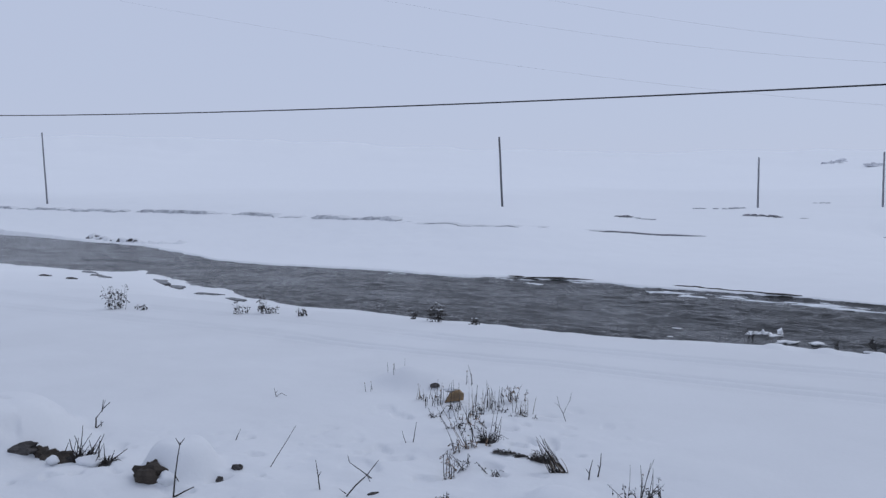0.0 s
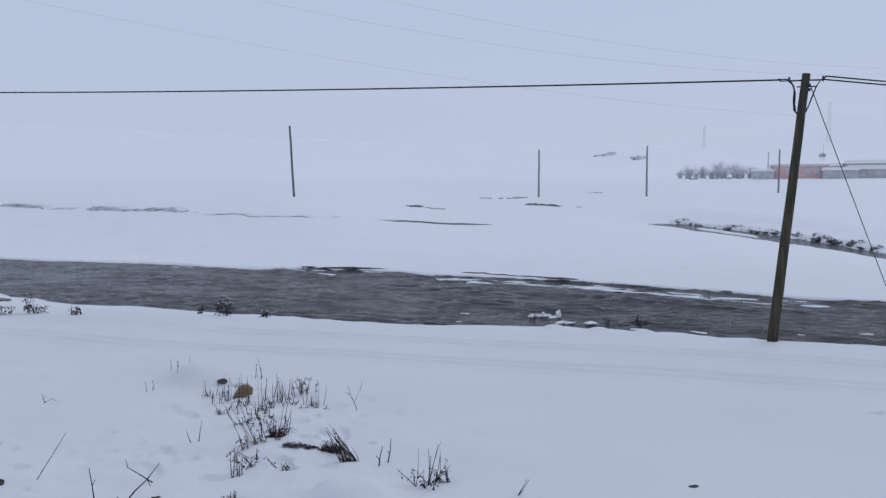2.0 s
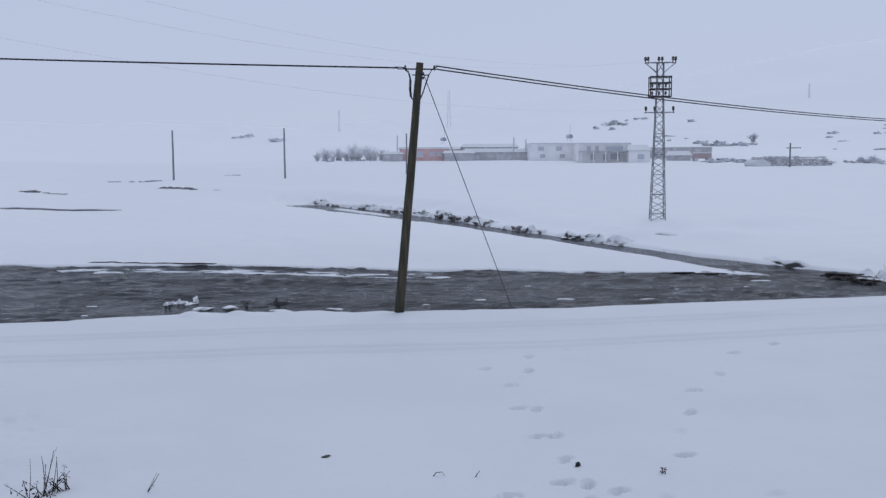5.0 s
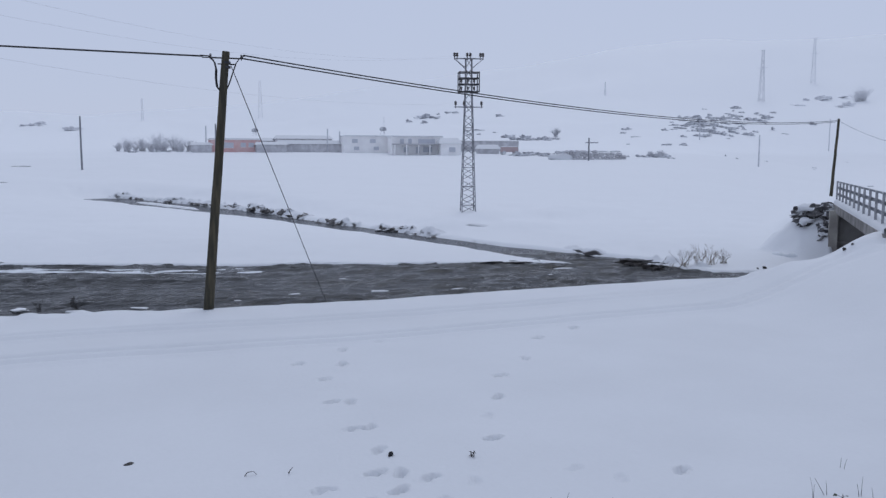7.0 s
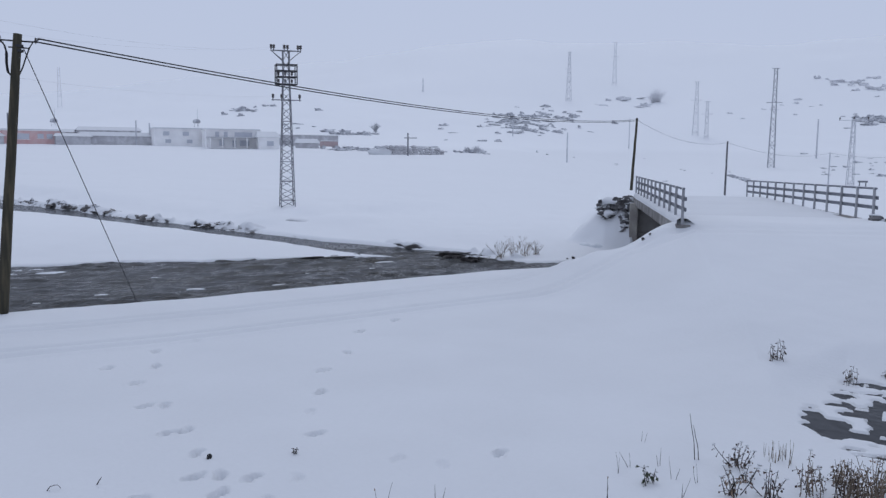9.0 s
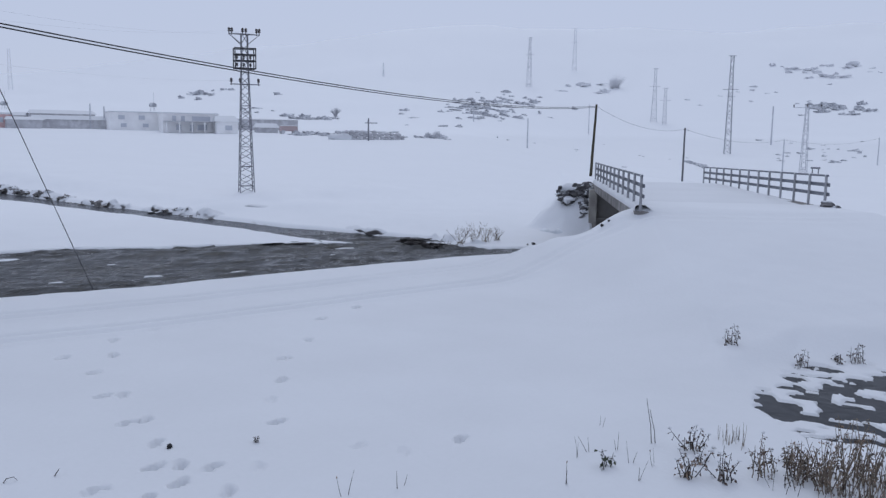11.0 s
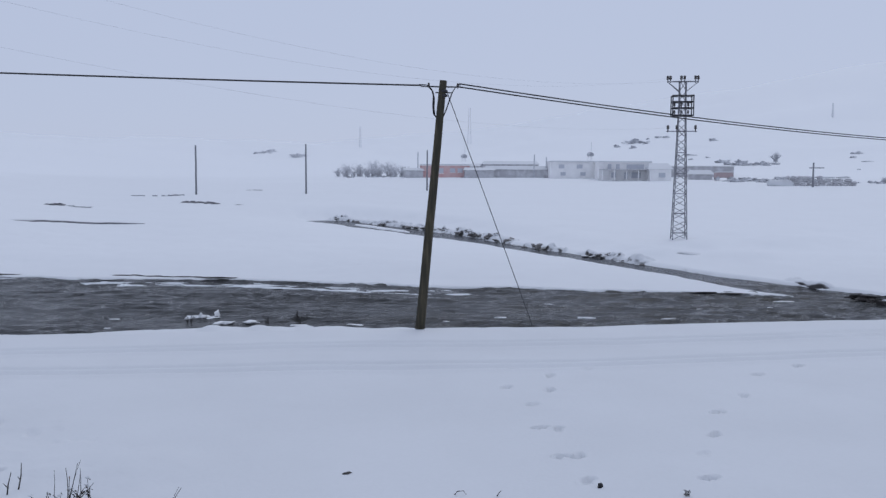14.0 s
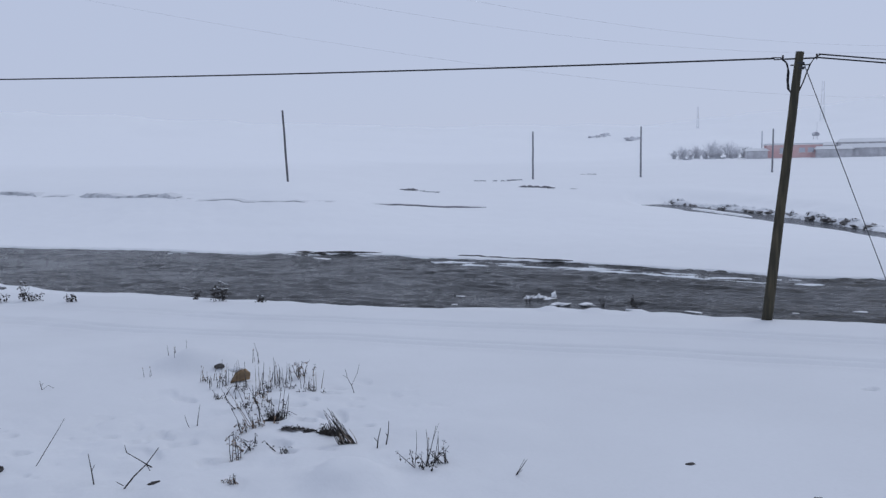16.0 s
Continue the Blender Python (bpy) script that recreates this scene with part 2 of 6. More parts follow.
CREST = ((-150, 140), (-40, 53), (-15, 36.5), (-5, 30.5), (1, 26.8), (5, 24.4), (8.4, 22.5), (13.8, 19.4), (18, 16.9), (22.5, 14.6), (27.4, 12), (30, 10), (31.5, 7), (33, 3), (38, -8), (80, -90))
TRIB = ((38.6, 19), (39.2, 24.5), (39.7, 28), (40.9, 35.2), (42.5, 45.7), (44, 54.3), (45.1, 64.3), (45.2, 71), (45.6, 79), (45.2, 85))
BRIDGE_A, BRIDGE_D = (30.1, 2.9), (0.946, 0.323)


def smooth(a, b, v):
    v = np.clip((v - a) / (b - a), 0, 1)
    return v * v * (3 - 2 * v)


def scatter(ix, iy, seed):
    n = np.sin(ix * 127.1 + iy * 311.7 + seed * 74.7) * 43758.5453
    return n - np.floor(n)


def vnoise(x, y, seed=0):
    """Smooth noise, 0 to 1, one cell a unit."""
    ix, iy = np.floor(x), np.floor(y)
    fx, fy = x - ix, y - iy
    fx, fy = fx * fx * (3 - 2 * fx), fy * fy * (3 - 2 * fy)
    a = scatter(ix, iy, seed) * (1 - fx) + scatter(ix + 1, iy, seed) * fx
    b = scatter(ix, iy + 1, seed) * (1 - fx) + scatter(ix + 1, iy + 1, seed) * fx
    return a * (1 - fy) + b * fy


def fbm(x, y, octaves=4, seed=0):
    total, size = 0, 0.5
    for k in range(octaves):
        total = total + (vnoise(x * 2 ** k, y * 2 ** k, seed + k) - 0.5) * size
        size *= 0.5
    return total


def side(line, x, y):
    """Signed distance to a polyline: positive to the left of its run."""
    best = np.full(np.shape(x), 1e9)
    sign = np.ones(np.shape(x))
    for (ax, ay), (bx, by) in zip(line, line[1:]):
        dx, dy = bx - ax, by - ay
        s = np.clip(((x - ax) * dx + (y - ay) * dy) / (dx * dx + dy * dy), 0, 1)
        d = np.hypot(x - ax - s * dx, y - ay - s * dy)
        closer = d < best
        best = np.where(closer, d, best)
        sign = np.where(closer, np.where(dx * (y - ay) - dy * (x - ax) >= 0, 1.0, -1.0), sign)
    return best * sign


def hills(x, y):
    """The rise of the valley's far side and of the hill behind the village."""
    r = np.hypot(x, y)
    az = np.degrees(np.arctan2(-x, y))
    right = smooth(-25, -75, az) * smooth(-175, -120, az)
    left = smooth(-25, 20, az) * smooth(150, 90, az)
    rise = smooth(225, 700, r) * (22 + 62 * right) + smooth(700, 2600, r) * (30 + 120 * right)
    rise = rise + left * smooth(85, 400, r) * 9
    return rise + smooth(230, 420, r) * fbm(x / 70, y / 70, 4, 3) * 12


def ground(x, y):
    x, y = np.asarray(x, float), np.asarray(y, float)
    r = np.hypot(x, y)
    wob = (fbm(x / 4, y / 4, 4, 11) * 1.5 + fbm(x / 0.9, y / 0.9, 2, 13) * 0.5) * smooth(8, 30, r)
    near = -side(NEAR, x, y) + wob + fbm(x / 1.6, y / 1.6, 3, 17) * 2.6 * smooth(-8, -19, x) * smooth(-60, -40, x)
    far = side(FAR, x, y) + wob
    mid = side(TRIB, x, y)
    trib = np.where(mid > 0, mid - 0.6, -mid) - (0.75 + 0.8 * smooth(31, 24, y) + 1.0 * smooth(47, 66, y)) + wob * 0.7
    # near side: a level field that drops to the river behind the edge of the road, more gently upstream
    past = side(CREST, x, y) + wob * 0.25
    fall = 0.30 - 0.215 * smooth(-4, -20, x)
    over = 0.5 * (past + np.sqrt(past * past + 0.12))
    land = np.maximum(-fall * over, -1.2) - 0.5 * smooth(0.5, -0.5, near)
    land = land + fbm(x / 9, y / 9, 3, 5) * 0.18 * smooth(2, -6, past)
    # far side: a low cut bank, then a plain that climbs slowly
    az = np.degrees(np.arctan2(-x, y))
    climb = 0.033 - 0.031 * smooth(-64, -78, az)
    inland = far
    plain = -1.62 + 0.44 * smooth(-0.25, 0.25, inland) + 0.43 * smooth(0.3, 8, inland) + climb * np.clip(far - 6, 0, 260) * smooth(0, 30, far) + 2.3 * smooth(3, 26, far) * smooth(-16, -2, az)
    plain = plain + fbm(x / 14, y / 14, 4, 8) * 0.5 * smooth(2, 25, inland)
    plain = plain + fbm(x / 2.2, y / 1.6, 3, 23) * 0.2 * smooth(0.4, 3, inland) * smooth(45, 18, inland)
    # the little stream runs almost level with its near bank, under a higher far one
    brook = WATER + 0.0125 * np.clip(y - 24, 0, 70)
    bank = side(TRIB, x, y)
    beside = smooth(0, 14, trib) * (bank > 0) + smooth(0.2, 5, trib) * (bank <= 0)
    low = brook - 0.3 + smooth(-0.45, 0.45, trib) * (0.4 + 0.12 * (bank <= 0))
    tongue = np.hypot((x - 44.3 - 0.08 * (y - 69.6)) / 0.6, (y - 69.6) / 6.5)
    low = low + 0.42 * smooth(1.15, 0.8, tongue + 0.5 * fbm(x / 1.5, y / 1.5, 2, 29))
    reach = smooth(92, 80, y) * (y > 18)
    plain = np.where(far > -1.5, plain * (1 - reach) + reach * (low + (plain - low) * beside), plain)
    z = np.where(near > 0, land, np.where(far > 0, plain, -1.62))
    # the bed between the banks
    z = np.where((near <= 0) & (far <= 0), -1.64, z)
    z = z + np.where(far > 0, hills(x, y), 0)
    # the ramps of the bridge
    u = (x - BRIDGE_A[0]) * BRIDGE_D[0] + (y - BRIDGE_A[1]) * BRIDGE_D[1]
    v = -(x - BRIDGE_A[0]) * BRIDGE_D[1] + (y - BRIDGE_A[1]) * BRIDGE_D[0]
    lat = np.where(v > 0, np.clip(v - 3.1, 0, 99), np.clip(-v - 3.75 - 0.3 * np.clip(-u, 0, 20), 0, 99))
    end = 2.6 - 3.4 * smooth(2.5, 3.6, v)
    top = 1.97 - 0.155 * np.clip(-u - 1, 0, 99) - 0.014 * np.clip(u + 1, 0, 99) - 0.38 * lat
    steep = (0.6 + 0.9 * smooth(30, 18, u)) * np.clip(np.abs(v) - 3.4, 0, 99)
    piled = 0.32 * np.clip(v - 3.3, 0, 1.9) + 1.0 * np.clip(v - 5.2, 0, 99) + 0.45 * fbm(x / 0.8, y / 0.8, 3, 19)
    top2 = 1.66 - 0.03 * np.clip(u - 18, 0, 99) - np.where(v > 3.3, piled + (steep - piled) * smooth(19.5, 26, u), steep)
    def soft(a, b, k=0.5):
        h = np.clip(0.5 + 0.5 * (a - b) / k, 0, 1)
        return b * (1 - h) + a * h + k * h * (1 - h)
    z = np.where((near > -1.2) & (u < 3), soft(z, top - 0.5 * np.clip(u - end, 0, 4) - 1.2 * np.clip(u - end - 4, 0, 99), 0.5), z)
    z = np.where((far > -1.5) & (u > 15) & (u < 90), soft(z, np.where(u > 18.5, top2, top2 - (2.5 - 1.5 * smooth(3.2, 3.7, v)) * (18.5 - u)), 0.3), z)
    # the bank on which the walk stands
    knoll = 2.5 - 0.48 * np.clip(np.hypot(x - 0.15, y) - 2.6, 0, 99)
    return np.maximum(z, knoll)

# ---- building tools ----
class Shape:
    """Vertices and faces of one mesh, gathered piece by piece."""

    def __init__(self):
        self.v, self.f = [], []

    def add(self, verts, faces):
        k = len(self.v)
        self.v += [tuple(p) for p in verts]
        self.f += [tuple(i + k for i in q) for q in faces]
        return self

    def box(self, size, centre=(0, 0, 0), turn=(0, 0, 0), chamfer=0.0):
        sx, sy, sz = (s / 2 for s in size)
        rot = Euler([radians(a) for a in turn]).to_matrix()
        c = min(chamfer, sx * 0.9, sy * 0.9, sz * 0.9)
        if c <= 0:
            pts = [(a * sx, b * sy, d * sz) for d in (-1, 1) for b in (-1, 1) for a in (-1, 1)]
            faces = [(0, 2, 3, 1), (4, 5, 7, 6), (0, 1, 5, 4), (2, 6, 7, 3), (0, 4, 6, 2), (1, 3, 7, 5)]
        else:
            ring = [(-sx + c, -sy), (sx - c, -sy), (sx, -sy + c), (sx, sy - c), (sx - c, sy), (-sx + c, sy), (-sx, sy - c), (-sx, -sy + c)]
            inner = [(x * (1 - c / sx), y * (1 - c / sy)) for x, y in ring]
            pts = [(x, y, -sz) for x, y in inner] + [(x, y, -sz + c) for x, y in ring] + [(x, y, sz - c) for x, y in ring] + [(x, y, sz) for x, y in inner]
            faces = [tuple(range(7, -1, -1)), tuple(range(24, 32))]
            faces += [(r * 8 + i, r * 8 + (i + 1) % 8, (r + 1) * 8 + (i + 1) % 8, (r + 1) * 8 + i) for r in range(3) for i in range(8)]
        return self.add([rot @ Vector(p) + Vector(centre) for p in pts], faces)

    def path(self, points, radii, sides=6, cap=True):
        """A round bar through the points, with a radius for each of them."""
        pts = [Vector(p) for p in points]
        if not hasattr(radii, "__len__"):
            radii = [radii] * len(pts)
        verts, faces = [], []
        for i, p in enumerate(pts):
            way = (pts[min(i + 1, len(pts) - 1)] - pts[max(i - 1, 0)]).normalized()
            ref = Vector((0, 0, 1)) if abs(way.z) < 0.9 else Vector((1, 0, 0))
            a = way.cross(ref).normalized()
            b = way.cross(a)
            verts += [p + (a * math.cos(6.28319 * k / sides) + b * math.sin(6.28319 * k / sides)) * radii[i] for k in range(sides)]
        for i in range(len(pts) - 1):
            faces += [(i * sides + k, i * sides + (k + 1) % sides, (i + 1) * sides + (k + 1) % sides, (i + 1) * sides + k) for k in range(sides)]
        if cap:
            faces += [tuple(range(sides - 1, -1, -1)), tuple(range((len(pts) - 1) * sides, len(pts) * sides))]
        return self.add(verts, faces)

    def lathe(self, profile, centre=(0, 0, 0), sides=10):
        """Turned shape from (radius, height) pairs."""
        c = Vector(centre)
        verts = [c + Vector((r * math.cos(6.28319 * k / sides), r * math.sin(6.28319 * k / sides), z)) for r, z in profile for k in range(sides)]
        faces = [(i * sides + k, i * sides + (k + 1) % sides, (i + 1) * sides + (k + 1) % sides, (i + 1) * sides + k) for i in range(len(profile) - 1) for k in range(sides)]
        faces += [tuple(range(sides - 1, -1, -1)), tuple(range((len(profile) - 1) * sides, len(profile) * sides))]
        return self.add(verts, faces)

    def lump(self, centre, size, rough=0.25, seed=0, rings=7, sides=11, flat=0.0, angular=False):
        """An uneven rounded mass; flat cuts its underside."""
        rnd = random.Random(seed)
        ox, oy, oz = (rnd.uniform(0, 50) for _ in range(3))
        verts, faces = [], []
        for i in range(rings + 1):
            th = math.pi * i / rings
            for k in range(sides):
                ph = 2 * math.pi * k / sides
                d = Vector((math.sin(th) * math.cos(ph), math.sin(th) * math.sin(ph), math.cos(th)))
                f = 1 + rough * (noise.noise(d * 1.3 + Vector((ox, oy, oz))) + 0.5 * noise.noise(d * 3.1 + Vector((oy, oz, ox)))) * 1.4
                if angular:
                    f *= 1 - 0.28 * abs(noise.noise(d * 2.2 + Vector((oz, ox, oy))))
                p = Vector((d.x * size[0], d.y * size[1], d.z * size[2])) * f
                p.z = max(p.z, -size[2] * (1 - flat))
                verts.append(p + Vector(centre))
        for i in range(rings):
            for k in range(sides):
                faces.append((i * sides + k, (i + 1) * sides + k, (i + 1) * sides + (k + 1) % sides, i * sides + (k + 1) % sides))
        return self.add(verts, faces)

    def leaf(self, at, way, size, rnd):
        """A small curled leaf: a folded blade."""
        way = Vector(way).normalized()
        ref = Vector((rnd.uniform(-1, 1), rnd.uniform(-1, 1), rnd.uniform(-1, 1)))
        a = way.cross(ref).normalized() * size * 0.34
        up = way.cross(a).normalized() * size * 0.22
        p = Vector(at)
        verts = [p, p + way * size * 0.45 + a + up, p + way * size, p + way * size * 0.45 - a + up, p + way * size * 0.5 - up * 0.4]
        return self.add(verts, [(0, 1, 4), (1, 2, 4), (2, 3, 4), (3, 0, 4)])

    def mesh(self, name, mat, soft=False):
        me = bpy.data.meshes.new(name)
        me.from_pydata(self.v, [], self.f)
        me.materials.append(mat)
        if soft:
            me.polygons.foreach_set("use_smooth", [True] * len(me.polygons))
        me.update()
        return me


def part(name, shape, mat, parent=None, label="", soft=False, at=None):
    ob = new(name, shape.mesh(name, mat, soft) if isinstance(shape, Shape) else shape)
    if parent is not None:
        ob.parent = parent
    if at is not None:
        ob.matrix_basis = at
    return tagged(ob, label)


def thing(name, at, label, category, group="", kind=""):
    """An empty at the thing's base, to which its parts are joined."""
    ob = new(name)
    ob.empty_display_size = 0.2
    ob.matrix_basis = at
    return tagged(ob, label, category, group, kind)


def polar(az, d, lift=0.0):
    """A place on the ground by its bearing (degrees, to the left) and distance from the walk's start."""
    x, y = -d * math.sin(radians(az)), d * math.cos(radians(az))
    return x, y, float(ground(x, y)) + lift


def sag(a, b, drop, count=24):
    """Points of a hanging wire."""
    a, b = Vector(a), Vector(b)
    return [a.lerp(b, k / count) - Vector((0, 0, drop * 4 * (k / count) * (1 - k / count))) for k in range(count + 1)]


# ---- ground: one sheet of snow from the walk to the hills ----
STEPS = ((11.33, 12.79), (12.87, 13.1), (13.83, 13.0), (11.91, 12.11), (10.93, 11.53), (9.98, 10.34), (10.24, 10.15), (9.26, 9.03), (9.44, 8.88), (8.84, 8.1), (8.13, 7.5), (8.34, 7.21), (8.5, 6.83), (7.89, 6.84),
         (7.42, 6.88), (7.36, 7.6), (7.96, 6.14), (17.98, 10.38), (16.41, 10.39), (14.72, 9.58), (13.24, 9.11), (12.04, 8.32), (11.12, 7.85), (10.25, 7.13), (8.73, 6.27), (10.91, 4.42), (9.96, 5.53), (10.11, 4.92))
RUTS = (2.2, 2.75, 4.5, 5.05)
DRIFTS = ((-7.6, 14.05, 0.78, 1.2), (-3.97, 12.45, 0.5, 0.52))
MOUNDS = ( (-0.35, 18.0, 0.3, 0.7), (-1.0, 18.2, 0.14, 0.5), (0.6, 14.6, 0.08, 1.0), (1.5, 10.85, 0.28, 0.5), (1.12, 13.42, 0.13, 0.38), (11.3, 28.6, 0.16, 0.42), (12.7, 27.8, 0.14, 0.4), (14.1, 27.1, 0.1, 0.35), (0.45, 12.95, 0.06, 0.3), (-0.25, 13.3, 0.05, 0.25),
          (-2.2, 11.4, 0.1, 0.8), (-5.4, 12.2, 0.1, 0.8), (4.0, 12.1, 0.08, 0.7), (-0.6, 11.0, 0.1, 0.5), (-1.0, 19.0, 0.1, 0.7),
          (27.99, 6.41, 0.14, 0.8), (27.1, 6.2, 0.18, 0.45), (27.4, 5.35, -0.12, 0.35), (27.8, 7.3, -0.16, 0.8),
          (50.5, 36.0, 0.45, 2.6), (54.5, 34.2, 0.4, 2.4), (47.5, 31.5, 0.35, 2.2), (58.5, 34, 0.3, 3.0), (44.6, 36.5, 0.3, 1.6))
HOLE = (15.75, -1.65)


def pool(x, y, rough=1.0):
    """How far inside the open meltwater a point lies, by the uneven edge of the thaw."""
    dx, dy = x - HOLE[0], y - HOLE[1]
    reach = np.hypot((-dy - 3.2) / 4.6, (dx + 0.12 * dy + 0.1) / 2.0)
    return 1.36 - reach - 0.5 * np.clip(y - 0.35, 0, 9) + rough * (fbm(x / 0.45, y / 0.75, 4, 31) * 0.95 - 0.85 * smooth(0.05, 0.12, fbm(x / 0.26, y / 0.42, 3, 77)))


def snow_top(x, y):
    """The ground with its snow: ruts, footprints, drifts, rough edges and the thawed pool."""
    x, y = np.asarray(x, float), np.asarray(y, float)
    z = ground(x, y)
    r = np.hypot(x, y)
    past = side(CREST, x, y)
    wander = fbm(x / 5, y / 5, 3, 21) * 0.35
    for k, s in enumerate(RUTS):
        z = z - (0.085 - 0.03 * (k % 2)) * np.exp(-((past + s + wander) / 0.12) ** 2) * smooth(-30, -20, x) * smooth(32, 26, x)
        z = z + 0.03 * np.exp(-((past + s + 0.28 + wander) / 0.14) ** 2) * smooth(32, 26, x)
    for k, (fx, fy) in enumerate(STEPS):
        close = np.hypot(x - fx, y - fy) < 0.6
        if not np.any(close):
            continue
        px, py = x[close] if np.ndim(x) else x, y[close] if np.ndim(y) else y
        c, s = math.cos(k * 2.4), math.sin(k * 2.4)
        faint = 0.35 if k in (2, 22, 24, 26, 27) else 1.0
        walked, dent = -0.1 + 0.5 * s, 0
        for turn, off, deep, long, broad in ((walked, 0.0, 0.1, 0.125, 0.06), (walked + 0.4 * c, 0.13, 0.06, 0.085, 0.05)):
            dx, dy = px - fx - off * math.cos(walked + 0.5) * (1 if c > 0 else -1), py - fy - off * math.sin(walked + 0.5) * (1 if c > 0 else -1)
            a, b = dx * math.cos(turn) + dy * math.sin(turn), -dx * math.sin(turn) + dy * math.cos(turn)
            torn = 1 + 1.4 * fbm(px / 0.11, py / 0.11, 2, 81)
            dent = dent + faint * (0.012 * np.exp(-((np.hypot(a / long, b / broad) - 1.4) / 0.3) ** 2) - deep * torn * np.exp(-np.abs(a / long) ** 4 - np.abs(b / broad) ** 4))
        if np.ndim(z):
            z[close] += dent
        else:
            z = z + dent
    for mx, my, high, wide in DRIFTS:
        z = z + high * np.exp(-(np.hypot(x - mx, y - my) / (wide * (1 + 0.25 * fbm(x / 0.9, y / 0.9, 2, 91)))) ** 5.0)
    for mx, my, high, wide in MOUNDS:
        z = z + high * np.exp(-(np.hypot(x - mx, y - my) / wide) ** 3.0)
    z = z + fbm(x / 1.3, y / 1.3, 3, 41) * 0.075 * smooth(34, 24, r) * (0.5 + smooth(4, -2, x) + smooth(9, 14, x) * smooth(5, 1, y))
    z = z + fbm(x / 0.45, y / 0.45, 2, 47) * 0.085 * smooth(19, 14, r) * smooth(5, 2, x) * smooth(16, 13, y)
    tuft = np.exp(-(np.hypot((x - 0.5) / 2.6, (y - 14.3) / 2.9)) ** 4)
    z = z + tuft * (fbm(x / 0.8, y / 0.8, 3, 51) * 0.2 - 0.09 * smooth(0.1, 0.22, fbm(x / 0.36, y / 0.36, 2, 53)))
    corner = smooth(-1.5, -3.5, x) * smooth(15.5, 13.5, y) * smooth(9, 11, y)
    z = z + corner * (fbm(x / 0.7, y / 0.7, 3, 55) * 0.16 - 0.07 * smooth(0.12, 0.22, fbm(x / 0.3, y / 0.3, 2, 57)))
    hole = pool(x, y)
    flat = smooth(-0.9, 0.0, pool(x, y, 0.0))
    z = np.where((r < 26) & (x > 8), z * (1 - flat) + -0.04 * flat - 0.1 * smooth(-0.06, 0.08, hole), z)
    return z


def build_ground():
    az = np.concatenate([np.arange(-106, 36, 0.17), np.arange(36, 254, 3.2)])
    rings = np.concatenate([np.arange(0.4, 9, 0.5), np.arange(9, 14.5, 0.05), np.arange(14.5, 25, 0.085), np.arange(25, 52, 0.2), np.arange(52, 90, 0.45), np.arange(90, 150, 1.2), np.arange(150, 330, 3.0), 330 * 1.045 ** np.arange(0, 58)])
    a, r = np.meshgrid(np.radians(az), rings)
    x, y = -r * np.sin(a) + 0.15, r * np.cos(a)
    z = snow_top(x, y)
    rows, cols = x.shape
    i = np.arange(rows * cols).reshape(rows, cols)
    nxt = np.roll(i, -1, axis=1)
    quads = np.stack([i[:-1], i[1:], nxt[1:], nxt[:-1]], -1).reshape(-1, 4)
    me = bpy.data.meshes.new("ground")
    me.vertices.add(rows * cols + 1)
    co = np.stack([x, y, z], -1).reshape(-1, 3)
    co = np.concatenate([co, [[0.15, 0, float(snow_top(0.15, 0.0))]]])
    me.vertices.foreach_set("co", co.ravel())
    hub = np.stack([np.full(cols, rows * cols), nxt[0], i[0]], -1)[:, ::-1]
    loops = np.concatenate([quads.ravel(), hub.ravel()])
    me.loops.add(len(loops))
    me.loops.foreach_set("vertex_index", loops)
    me.polygons.add(len(quads) + cols)
    me.polygons.foreach_set("loop_start", np.concatenate([np.arange(len(quads)) * 4, len(quads) * 4 + np.arange(cols) * 3]))
    me.polygons.foreach_set("use_smooth", np.ones(len(quads) + cols, bool))
    me.update(calc_edges=True)
    me.validate()
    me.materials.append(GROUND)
    return tagged(new("ground", me), "wide snow-covered river plain rising to hills", "ground", kind="structure")


